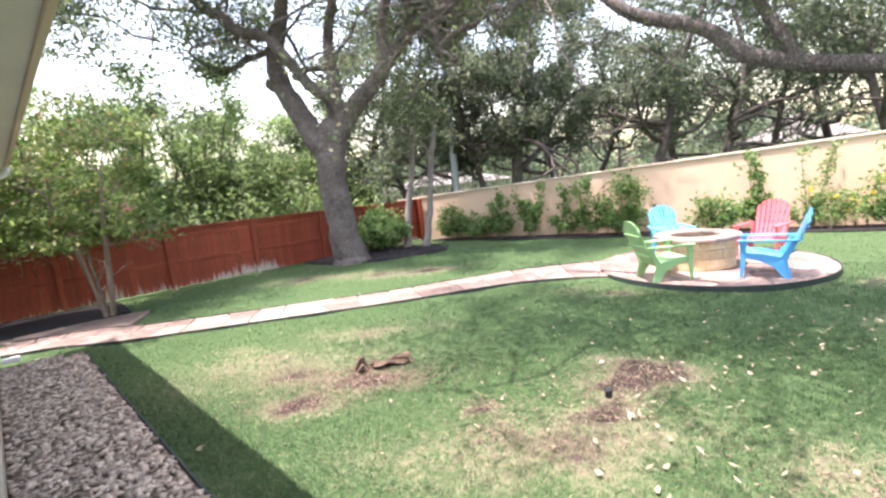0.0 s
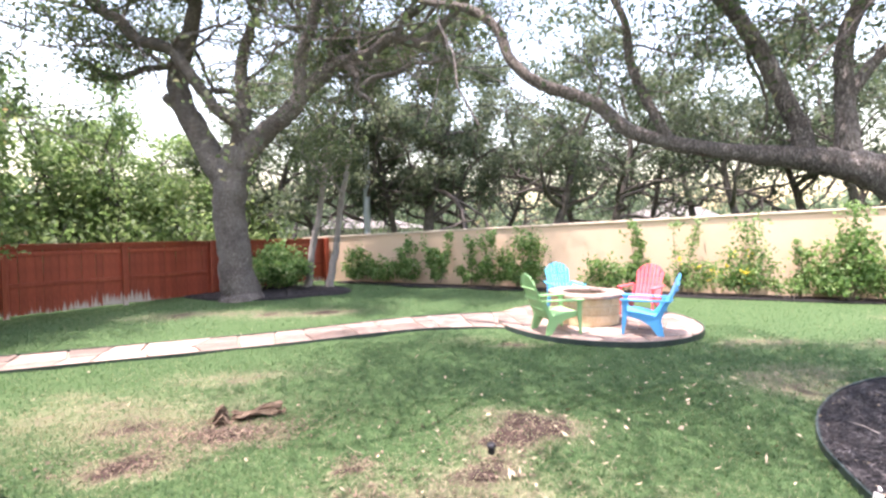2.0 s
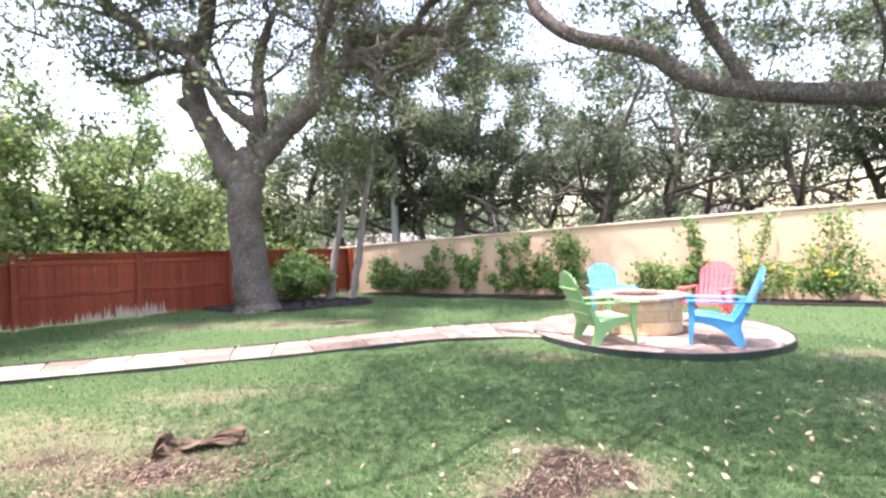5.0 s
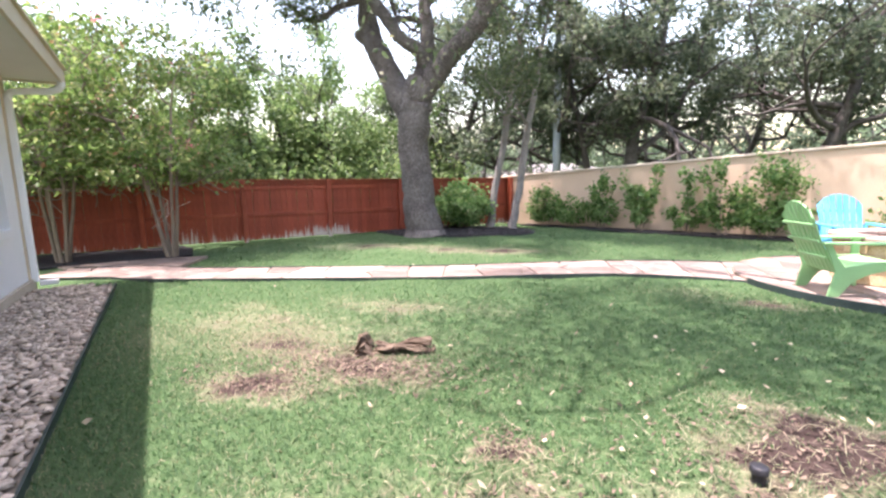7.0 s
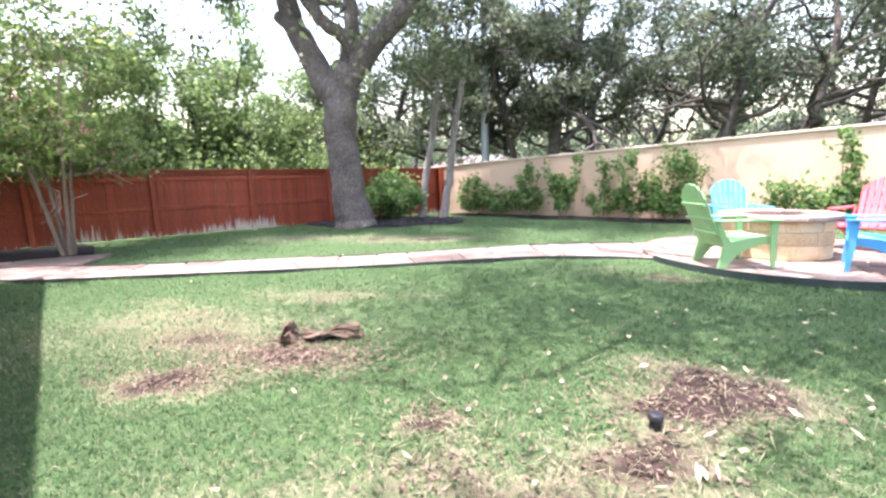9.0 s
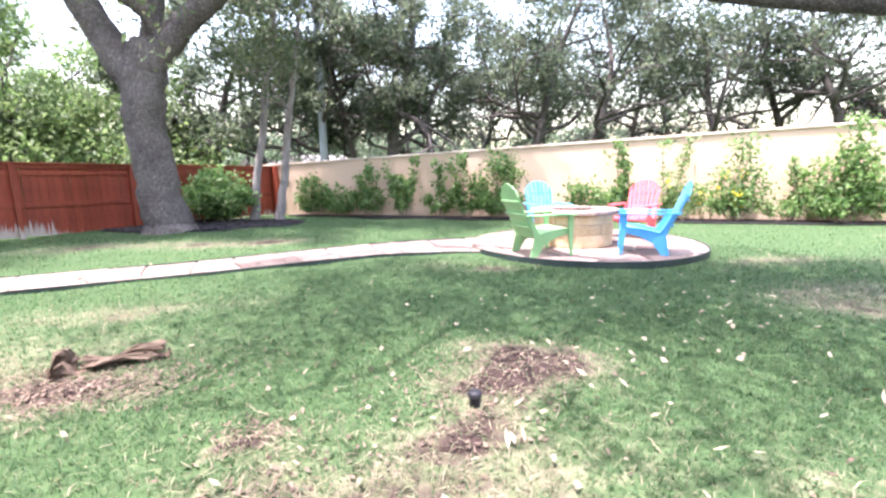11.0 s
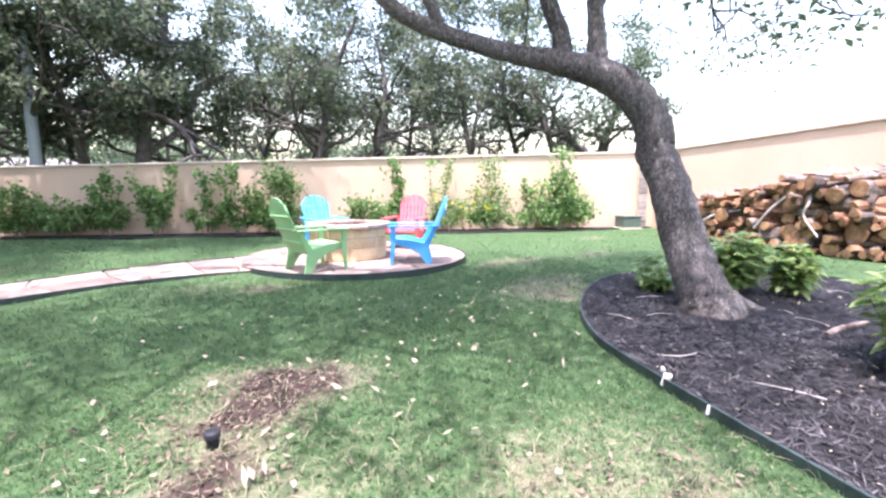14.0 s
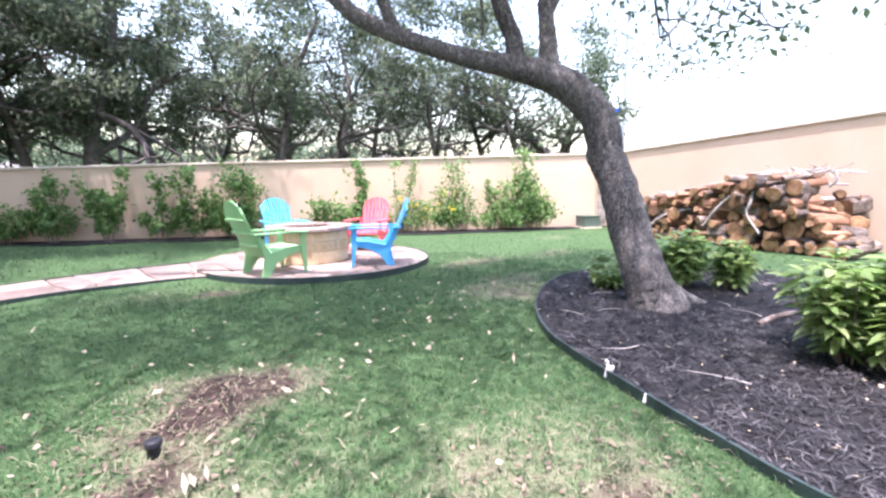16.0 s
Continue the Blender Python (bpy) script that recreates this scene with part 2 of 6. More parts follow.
M_SHRED = surface("mulch_shreds", [(0.3, (0.01, 0.0088, 0.0095)), (0.5, (0.03, 0.027, 0.028)), (0.7, (0.11, 0.1, 0.102))], 6, 60, 0.65, 0.2, vary=0.95, island=True)
M_EDGING = surface("dark_edging", [(0.3, (0.012, 0.022, 0.02)), (0.7, (0.04, 0.06, 0.055))], 5, 50, 0.5, 0.15, spec=0.4)
M_PEBBLE = surface("river_pebbles", [(0.25, (0.27, 0.2, 0.155)), (0.5, (0.44, 0.352, 0.285)), (0.75, (0.6, 0.505, 0.42))], 9, 60, 0.75, 0.2, vary=0.45, island=True, spread=0.004)
M_PEBBLE_ONE = surface("river_pebble", [(0.25, (0.27, 0.2, 0.155)), (0.5, (0.44, 0.352, 0.285)), (0.75, (0.6, 0.505, 0.42))], 9, 60, 0.75, 0.2, vary=0.45, spread=0.004)
M_SIDING = surface("white_siding", [(0.3, (0.68, 0.7, 0.72)), (0.7, (0.78, 0.79, 0.8))], 1.5, 40, 0.6, 0.08, spread=0.004)
M_TRIM = surface("cream_trim_paint", [(0.3, (0.55, 0.46, 0.33)), (0.7, (0.64, 0.55, 0.42))], 2, 40, 0.55, 0.08, spread=0.004)
M_SOFFIT = surface("pale_soffit_paint", [(0.3, (0.62, 0.6, 0.56)), (0.7, (0.7, 0.68, 0.64))], 2, 40, 0.6, 0.08, spread=0.004)
M_SHINGLE = surface("grey_shingles", [(0.3, (0.1, 0.095, 0.09)), (0.7, (0.22, 0.2, 0.19))], 3, 40, 0.9, 0.4, vary=0.15)
M_LOG_BARK = surface("log_bark", [(0.3, (0.04, 0.028, 0.022)), (0.5, (0.13, 0.095, 0.075)), (0.72, (0.36, 0.31, 0.28))], 5, 35, 0.9, 0.7, (1, 1, 1), 0.5, spread=0.02)
M_LOG_END = surface("cut_wood", [(0.25, (0.085, 0.038, 0.018)), (0.5, (0.24, 0.125, 0.06)), (0.75, (0.46, 0.29, 0.155))], 6, 50, 0.8, 0.3, (1, 1, 1), 0.5, spread=0.008)
M_SPLIT = surface("split_heartwood", [(0.25, (0.08, 0.035, 0.02)), (0.5, (0.21, 0.105, 0.06)), (0.75, (0.42, 0.27, 0.17))], 4, 30, 0.85, 0.5, (1, 1, 1), 0.45, spread=0.015)
M_DEADWOOD = surface("bleached_deadwood", [(0.3, (0.22, 0.19, 0.165)), (0.7, (0.5, 0.46, 0.42))], 5, 40, 0.85, 0.3)
M_STUMP = surface("rotting_stump_wood", [(0.25, (0.03, 0.02, 0.014)), (0.5, (0.115, 0.08, 0.055)), (0.75, (0.29, 0.225, 0.16))], 6, 40, 0.9, 0.8, (0.3, 1, 1), spread=0.02)
M_CHIP = surface("wood_chips", [(0.3, (0.06, 0.04, 0.03)), (0.7, (0.21, 0.155, 0.115))], 6, 60, 0.9, 0.2, vary=0.6, island=True)
M_FALLEN = surface("fallen_leaves", [(0.3, (0.24, 0.19, 0.12)), (0.7, (0.42, 0.36, 0.26))], 5, 50, 0.7, 0.1, vary=0.35, island=True)
M_STEEL = surface("galvanised_steel", [(0.3, (0.3, 0.34, 0.37)), (0.7, (0.42, 0.46, 0.49))], 2, 30, 0.55, 0.1, metal=0.3)
M_CABLE = surface("black_cable", [(0.3, (0.015, 0.015, 0.015)), (0.7, (0.03, 0.03, 0.03))], 3, 20, 0.7, 0.0)
M_UTIL = surface("grey_green_metal_box", [(0.3, (0.075, 0.105, 0.085)), (0.7, (0.11, 0.145, 0.115))], 3, 40, 0.5, 0.08)
M_BLACK = surface("black_plastic", [(0.3, (0.012, 0.012, 0.014)), (0.7, (0.03, 0.03, 0.034))], 6, 50, 0.45, 0.1)
M_WHITE = surface("white_plastic", [(0.3, (0.7, 0.68, 0.64)), (0.7, (0.82, 0.8, 0.77))], 6, 50, 0.5, 0.1)
M_SIGN = surface("blue_sign_paint", [(0.3, (0.02, 0.08, 0.4)), (0.7, (0.03, 0.11, 0.5))], 4, 30, 0.4, 0.0)
M_UNDER = leafy("understory_leaves", [(0.0, (0.05, 0.075, 0.04)), (0.6, (0.095, 0.13, 0.07)), (1.0, (0.18, 0.21, 0.12))], 0.45)
M_FARWALL = surface("distant_house_wall", [(0.3, (0.34, 0.3, 0.25)), (0.7, (0.42, 0.38, 0.33))], 1, 20, 0.9, 0.1)
M_FARROOF = surface("distant_roof", [(0.3, (0.14, 0.125, 0.115)), (0.7, (0.21, 0.19, 0.18))], 1, 20, 0.9, 0.1)


def resin(name, base):
    lo, hi = tuple(c * 0.85 for c in base), tuple(min(1, c * 1.08) for c in base)
    return surface(name, [(0.3, lo), (0.7, hi)], 3, 60, 0.42, 0.06, spread=0.003, spec=0.45)


M_GREEN = resin("green_resin", (0.27, 0.5, 0.22))
M_SKYBLUE = resin("sky_blue_resin", (0.1, 0.47, 0.74))
M_RED = resin("coral_red_resin", (0.74, 0.11, 0.13))
M_BLUE = resin("blue_resin", (0.08, 0.37, 0.7))
glass, gn, gl, gb = tree_of("window_glass")
gb.inputs["Base Color"].default_value = (0.02, 0.025, 0.03, 1)
gb.inputs["Roughness"].default_value, gb.inputs["Specular IOR Level"].default_value = 0.03, 0.6
M_GLASS = glass

# ---------------------------------------------------------------- mesh helpers


def mesh_from(name, verts, faces, mat, smooth=False):
    me = bpy.data.meshes.new(name)
    if isinstance(faces, np.ndarray):
        v = np.asarray(verts, np.float32)
        f = np.asarray(faces, np.int32)
        k = f.shape[1]
        me.vertices.add(len(v))
        me.vertices.foreach_set("co", v.ravel())
        me.loops.add(f.size)
        me.loops.foreach_set("vertex_index", f.ravel())
        me.polygons.add(len(f))
        me.polygons.foreach_set("loop_start", np.arange(0, f.size, k, dtype=np.int32))
        me.update(calc_edges=True)
    else:
        me.from_pydata([tuple(p) for p in verts], [], faces)
        me.update()
    if smooth:
        me.polygons.foreach_set("use_smooth", np.ones(len(me.polygons), bool))
    me.materials.append(mat)
    return me


def part(name, me, parent=None, label="", m=None):
    """Links a mesh as one object, under a thing or a part."""
    ob = new(name, me)
    if parent is not None:
        ob.parent = parent
    if m is not None:
        ob.matrix_basis = m
    if label:
        ob["label"] = label
    return ob


def thing(name, place, label, category, group="", kind=""):
    ob = new(name)
    ob.empty_display_size = 0.1
    ob.matrix_basis = place if isinstance(place, Matrix) else Matrix.Translation(place)
    return tagged(ob, label, category, group, kind)


def bm_mesh(name, bm, mat, smooth=False):
    me = bpy.data.meshes.new(name)
    bmesh.ops.recalc_face_normals(bm, faces=bm.faces)
    bm.to_mesh(me)
    bm.free()
    if smooth:
        me.polygons.foreach_set("use_smooth", np.ones(len(me.polygons), bool))
    me.materials.append(mat)
    return me


def box_bm(bm, a, b, bevel=0.0, m=None):
    """A box from corner a to corner b, its edges rounded by bevel."""
    r = bmesh.ops.create_cube(bm, size=1)
    c = [(p + q) / 2 for p, q in zip(a, b)]
    s = [abs(q - p) for p, q in zip(a, b)]
    t = Matrix.Translation(c) @ Matrix.Diagonal((*s, 1))
    bmesh.ops.transform(bm, matrix=(m @ t) if m is not None else t, verts=r["verts"])
    if bevel:
        edges = list({e for v in r["verts"] for e in v.link_edges})
        bmesh.ops.bevel(bm, geom=edges, offset=bevel, segments=2, affect="EDGES", profile=0.5)
    return bm


def box_mesh(name, a, b, mat, bevel=0.005):
    return bm_mesh(name, box_bm(bmesh.new(), a, b, bevel), mat)


def prism(name, outline, low, high, mat, bevel=0.0, m=None):
    """An upright prism over a flat outline of (x, y)."""
    bm = bmesh.new()
    vs = [bm.verts.new((x, y, low)) for x, y in outline]
    f = bm.faces.new(vs)
    r = bmesh.ops.extrude_face_region(bm, geom=[f])
    top = [v for v in r["geom"] if isinstance(v, bmesh.types.BMVert)]
    bmesh.ops.translate(bm, verts=top, vec=(0, 0, high - low))
    if bevel:
        bmesh.ops.bevel(bm, geom=list(bm.edges), offset=bevel, segments=2, affect="EDGES", profile=0.5)
    if m is not None:
        bmesh.ops.transform(bm, matrix=m, verts=bm.verts)
    return bm_mesh(name, bm, mat)


def smooth_line(points, steps=5):
    """Catmull-Rom through rows of any width."""
    p = np.asarray(points, float)
    p = np.vstack([2 * p[0] - p[1], p, 2 * p[-1] - p[-2]])
    out = []
    for i in range(1, len(p) - 2):
        for k in range(steps):
            t = k / steps
            a, b, c, d = p[i - 1], p[i], p[i + 1], p[i + 2]
            out.append(0.5 * (2 * b + (c - a) * t + (2 * a - 5 * b + 4 * c - d) * t * t + (3 * b - a - 3 * c + d) * t ** 3))
    out.append(p[-2])
    return np.array(out)


def tube(line, sides=8, rough=0.0, rng=None, cap=True):
    """Rings round a line of (x, y, z, radius). Returns vertices and quads."""
    line = np.asarray(line, float)
    p, r = line[:, :3], line[:, 3]
    d = np.gradient(p, axis=0)
    d /= np.linalg.norm(d, axis=1)[:, None] + 1e-9
    ref = np.array([0.31, 0.95, 0.05]) if abs(d[0][2]) > 0.7 else np.array([0, 0, 1.0])
    vs = []
    u = np.cross(d[0], ref)
    ang = np.arange(sides) * 2 * np.pi / sides
    for i in range(len(p)):
        u = u - d[i] * (u @ d[i])
        u /= np.linalg.norm(u) + 1e-9
        w = np.cross(d[i], u)
        rr = np.full(sides, r[i])
        if rough:
            rr = rr * (1 + rough * (rng.random(sides) - 0.5))
        vs.append(p[i] + rr[:, None] * (np.cos(ang)[:, None] * u + np.sin(ang)[:, None] * w))
    v = np.vstack(vs)
    n = len(p)
    k = np.arange(sides)
    rows = []
    for i in range(n - 1):
        a, b = i * sides + k, i * sides + (k + 1) % sides
        rows.append(np.stack([a, b, b + sides, a + sides], 1))
    return v, np.vstack(rows)


def join_tubes(tubes):
    vs, fs, o = [], [], 0
    for v, f in tubes:
        vs.append(v)
        fs.append(f + o)
        o += len(v)
    return np.vstack(vs), np.vstack(fs)


def unit(a):
    return a / (np.linalg.norm(a, axis=-1, keepdims=True) + 1e-9)


def leaf_cloud(rng, at, size, width=0.5, droop=0.3, out=None, fold=0.15, face_up=0.4):
    """Folded diamond leaves of two triangles each at the given places."""
    n = len(at)
    d = rng.normal(size=(n, 3))
    if out is not None:
        d = unit(d) + out
    d[:, 2] -= droop
    d = unit(d)
    up = rng.normal(size=(n, 3)) + np.array([0, 0, face_up])
    side = unit(np.cross(d, up))
    up = np.cross(side, d)
    s = (size * (0.6 + 0.8 * rng.random(n)))[:, None]
    base, tip = at - d * s * 0.5, at + d * s * 0.5
    mid = at - d * s * 0.06 + up * s * fold
    v = np.stack([base, mid + side * s * width * 0.5, tip, mid - side * s * width * 0.5], 1).reshape(-1, 3)
    q = np.arange(n)[:, None] * 4
    f = np.concatenate([q + [0, 1, 2], q + [0, 2, 3]], 1).reshape(-1, 3)
    return v, f


def inside(x, y, poly):
    hit = np.zeros(np.shape(x), bool)
    n = len(poly)
    for i in range(n):
        (x1, y1), (x2, y2) = poly[i], poly[(i + 1) % n]
        c = (y1 > y) != (y2 > y)
        hit ^= c & (x < (x2 - x1) * (y - y1) / (y2 - y1 + 1e-12) + x1)
    return hit


# ---------------------------------------------------------------- plan
N_OUT = np.array([0.643, 0.766])        # from the house wall to the lawn
U_FAR = np.array([-0.766, 0.643])       # along the house wall, away
H_WALL, H_EDGE, H_END = -0.42, 0.54, 8.3


def house_xy(u, o):
    return tuple(U_FAR * u + N_OUT * o)


WALL_A, WALL_C, WALL_E = np.array([-1.6, 16.6]), np.array([14.75, 7.35]), np.array([10.6, -3.6])
FENCE_0, FENCE_1 = np.array([-13.0, 4.75]), np.array([-1.6, 16.6])
PATIO, PATIO_R, PATIO_Z = (4.5, 7.5), 1.82, 0.09
PIT = (4.27, 7.38)
BED = [(2.75, -3.5), (2.85, 0.0), (3.06, 0.9), (3.23, 1.31), (3.44, 1.75), (3.72, 2.3), (4.02, 2.74), (4.62, 3.25), (5.5, 3.7), (6.4, 3.85), (7.4, 3.45), (8.15, 2.6), (8.3, 1.8), (7.9, 1.0), (7.6, -3.5)]
_bed = smooth_line([p + (0,) for p in BED[1:-1]], 6)[:, :2]
BED_LINE = [tuple(BED[0])] + [tuple(p) for p in _bed] + [tuple(BED[-1])]
RING = [(-2.75 + 2.35 * math.cos(a), 12.95 + (1.3 if math.sin(a) < 0 else 2.2) * math.sin(a) * (1 + 0.08 * math.sin(3 * a))) for a in np.linspace(0, 2 * math.pi, 40, endpoint=False)]
PATH_MID = smooth_line([(-7.6, 5.85, 0.9), (-6.4, 6.25, 0.95), (-5.5, 6.25, 0.9), (-3.4, 6.72, 0.9), (-1.2, 7.24, 0.92), (0.78, 7.92, 1.05), (2.1, 8.08, 1.3), (3.2, 7.95, 1.6)], 8)
_t = unit(np.gradient(PATH_MID[:, :2], axis=0))
_n = np.stack([-_t[:, 1], _t[:, 0]], 1)
PATH_POLY = [tuple(p) for p in PATH_MID[:, :2] + _n * PATH_MID[:, 2:] / 2] + [tuple(p) for p in (PATH_MID[:, :2] - _n * PATH_MID[:, 2:] / 2)[::-1]]
SLAB_POLY = [(-5.95, 6.78), (-6.5, 7.95), (-7.1, 7.6), (-8.3, 6.35), (-7.75, 6.2), (-7.0, 6.5)]
GRAVEL_POLY = [house_xy(8.15, H_WALL), house_xy(7.75, H_EDGE), house_xy(-4, H_EDGE), house_xy(-4, H_WALL)]
FENCE_BED = [(-13.0, 4.0), (-8.4, 6.2), (-7.05, 7.7), (-7.0, 8.05), (-7.9, 8.9), (-8.6, 9.25), (-13.2, 4.7)]


def wall_side(s, o):
    w = unit(WALL_C - WALL_A)
    return tuple(WALL_A + w * s + np.array([w[1], -w[0]]) * o)


WALL_BED = [wall_side(0.8, 0), wall_side(0.8, 0.5), wall_side(4, 0.9), wall_side(8, 0.75), wall_side(12, 0.95), wall_side(16, 0.8), wall_side(17.6, 0.45), wall_side(18.6, 0.3), wall_side(18.6, 0)]
YARD = [house_xy(9, 0.0), (-9.6, 7.6), tuple(FENCE_1), tuple(WALL_C), tuple(WALL_E), (2.6, -3.5), house_xy(-4, 0)]
#             x, y, radius x, radius y, strength
WORN = [(1.74, 3.42, 0.4, 0.28, 2.6), (1.42, 3.2, 0.34, 0.22, 2.2), (1.16, 2.74, 0.28, 0.22, 2.2), (-0.95, 3.72, 0.42, 0.2, 1.9), (-1.5, 3.32, 0.4, 0.22, 1.7), (0.28, 3.05, 0.16, 0.1, 1.9), (0.35, 2.6, 0.2, 0.12, 1.1),
        (-2.0, 4.2, 1.5, 0.7, 1.02), (-1.2, 5.4, 1.1, 0.3, 0.8), (-2.9, 4.9, 0.5, 0.2, 0.8), (0.7, 2.35, 1.2, 0.5, 0.96), (2.45, 1.85, 0.6, 0.45, 1.0), (2.6, 1.5, 0.35, 0.22, 1.6), (5.05, 4.05, 0.6, 0.4, 1.25), (5.7, 4.3, 0.7, 0.25, 1.1), (6.2, 5.6, 0.9, 0.25, 0.9),
        (-1.3, 9.7, 1.4, 0.5, 1.35), (-3.6, 9.9, 1.4, 0.45, 1.2), (2.5, 6.25, 0.5, 0.2, 1.3), (10.5, 6.8, 0.6, 0.3, 0.7), (1.9, 6.7, 0.5, 0.25, 0.5), (8.0, 5.3, 0.8, 0.25, 0.8), (-2.0, 1.8, 1.0, 0.6, 0.5), (0.2, 1.2, 0.9, 0.4, 0.6), (1.7, 0.6, 0.9, 0.4, 0.6)]


_lat = np.random.default_rng(3).random((64, 64))


def vnoise(x, y, scale):
    """Smooth value noise, about 0 to 1."""
    x, y = np.asarray(x, float) * scale + 100.3, np.asarray(y, float) * scale + 100.7
    i, j = np.floor(x).astype(int), np.floor(y).astype(int)
    u, v = x - i, y - j
    u, v = u * u * (3 - 2 * u), v * v * (3 - 2 * v)
    a, b = _lat[i % 64, j % 64], _lat[(i + 1) % 64, j % 64]
    c, d = _lat[i % 64, (j + 1) % 64], _lat[(i + 1) % 64, (j + 1) % 64]
    return (a * (1 - u) + b * u) * (1 - v) + (c * (1 - u) + d * u) * v


def worn_at(x, y):
    wx = x + 0.22 * (vnoise(x, y, 1.3) - 0.5) + 0.3 * (vnoise(x, y, 4.0) - 0.5)
    wy = y + 0.22 * (vnoise(x + 9, y, 1.3) - 0.5) + 0.25 * (vnoise(x + 9, y, 4.0) - 0.5)
    b = np.zeros(np.shape(x))
    for cx, cy, rx, ry, k in WORN:
        b = np.maximum(b, k * np.exp(-((wx - cx) / rx) ** 2 - ((wy - cy) / ry) ** 2))
    return b * (0.55 + 0.75 * vnoise(x, y, 2.6)) * (0.8 + 0.4 * vnoise(x, y, 9.0))


def ground_z(x, y):
    z = 0.012 * np.sin(1.7 * x + 0.6) * np.cos(1.3 * y) + 0.008 * np.sin(3.9 * x + 2.2 * y)
    z = z + 0.09 * np.exp(-((x + 2.9) / 2.2) ** 2 - ((y - 12.9) / 1.8) ** 2)
    return z + 0.03 * np.exp(-((x - 1.6) / 0.5) ** 2 - ((y - 3.35) / 0.4) ** 2)


# ---------------------------------------------------------------- ground
def build_ground():
    def axis(lo, hi, step):
        far = [150, 400, 900]
        near = [4, 10, 22, 50]
        return np.array([lo - d for d in (far + [])[::-1]] + [lo - d for d in near[::-1]] + list(np.arange(lo, hi + 1e-6, step)) + [hi + d for d in near] + [hi + d for d in far])
    xs, ys = axis(-13.5, 15.5, 0.12), axis(-4.0, 17.5, 0.12)
    x, y = np.meshgrid(xs, ys)
    z = ground_z(x, y)
    v = np.stack([x, y, z], -1).reshape(-1, 3)
    nx, ny = len(xs), len(ys)
    i, j = np.meshgrid(np.arange(nx - 1), np.arange(ny - 1))
    a = (j * nx + i).ravel()
    f = np.stack([a, a + 1, a + nx + 1, a + nx], 1)
    me = mesh_from("ground", v, f, M_LAWN, True)
    at = me.attributes.new("bare", "FLOAT", "POINT")
    at.data.foreach_set("value", worn_at(x, y).ravel().astype(np.float32))
    return tagged(part("ground", me), "lawn ground with green turf, straw patches and bare soil", "lawn", kind="structure")


build_ground()


def sheet(name, poly, z, mat, label, category, thick=0.05, kind="structure"):
    return tagged(part(name, prism(name, poly, z - thick, z, mat)), label, category, kind=kind)


# mulch beds and gravel base
sheet("mulch_bed", BED_LINE, 0.05, M_MULCH, "dark shredded mulch bed round the leaning oak", "mulch bed", 0.08)


def draped(name, poly, lift, mat, label, category):
    """A bed that follows the ground."""
    p = np.array(poly)
    c = p.mean(0)
    n = len(p)
    vs, fs = [], []
    for k, s in enumerate((1.0, 0.97, 0.75, 0.5, 0.25)):
        q = c + (p - c) * s
        z = ground_z(q[:, 0], q[:, 1]) + (lift if k else -0.03)
        vs += [tuple(v) for v in np.c_[q, z]]
    for k in range(4):
        for i in range(n):
            j = (i + 1) % n
            fs.append((k * n + i, k * n + j, (k + 1) * n + j, (k + 1) * n + i))
    fs.append(tuple(range(4 * n, 5 * n)))
    return tagged(part(name, mesh_from(name, vs, fs, mat, True)), label, category, kind="structure")


draped("mulch_ring", RING, 0.025, M_MULCH, "dark mulch ring round the large oak by the fence", "mulch bed")
sheet("fence_bed", FENCE_BED, 0.035, M_MULCH, "dark soil bed along the red fence", "planting bed")
sheet("wall_bed", WALL_BED, 0.035, M_MULCH, "dark soil bed at the foot of the stucco wall", "planting bed")
sheet("gravel_base", GRAVEL_POLY, 0.025, M_JOINT, "sandy base under the river pebbles by the house", "gravel bed")


def strip(name, line, height, width, low, mat, label, closed=False):
    """A thin upright band along a line: lawn edging."""
    p = np.array(line)
    d = unit(np.gradient(p, axis=0))
    n = np.stack([-d[:, 1], d[:, 0]], 1) * width / 2
    vs, fs = [], []
    for a, b in zip(p + n, p - n):
        vs += [(a[0], a[1], low), (a[0], a[1], height), (b[0], b[1], height), (b[0], b[1], low)]
    m = len(p)
    for i in range(m if closed else m - 1):
        o, q = 4 * i, 4 * ((i + 1) % m)
        for k in range(4):
            fs.append((o + k, o + (k + 1) % 4, q + (k + 1) % 4, q + k))
    return tagged(part(name, mesh_from(name, vs, fs, mat)), label, "edging", kind="structure")


strip("edging_bed", BED_LINE, 0.064, 0.018, -0.03, M_EDGING, "dark green lawn edging along the mulch bed")
strip("edging_path_far", PATH_POLY[:len(PATH_MID)], 0.055, 0.014, -0.03, M_EDGING, "dark edging strip along the flagstone path")
strip("edging_path_near", PATH_POLY[len(PATH_MID):], 0.045, 0.014, -0.03, M_EDGING, "dark edging strip along the flagstone path")
strip("edging_gravel", [house_xy(u, H_EDGE + 0.01) for u in np.linspace(7.8, -4, 30)], 0.06, 0.014, -0.03, M_EDGING, "dark edging strip between lawn and pebbles")
strip("edging_patio", [(PATIO[0] + (PATIO_R + 0.012) * math.cos(a), PATIO[1] + (PATIO_R + 0.012) * math.sin(a)) for a in np.linspace(radians(-171), radians(118), 56)], PATIO_Z + 0.004, 0.016, -0.03, M_EDGING, "dark steel edging round the circular patio")

# ---------------------------------------------------------------- boundary walls


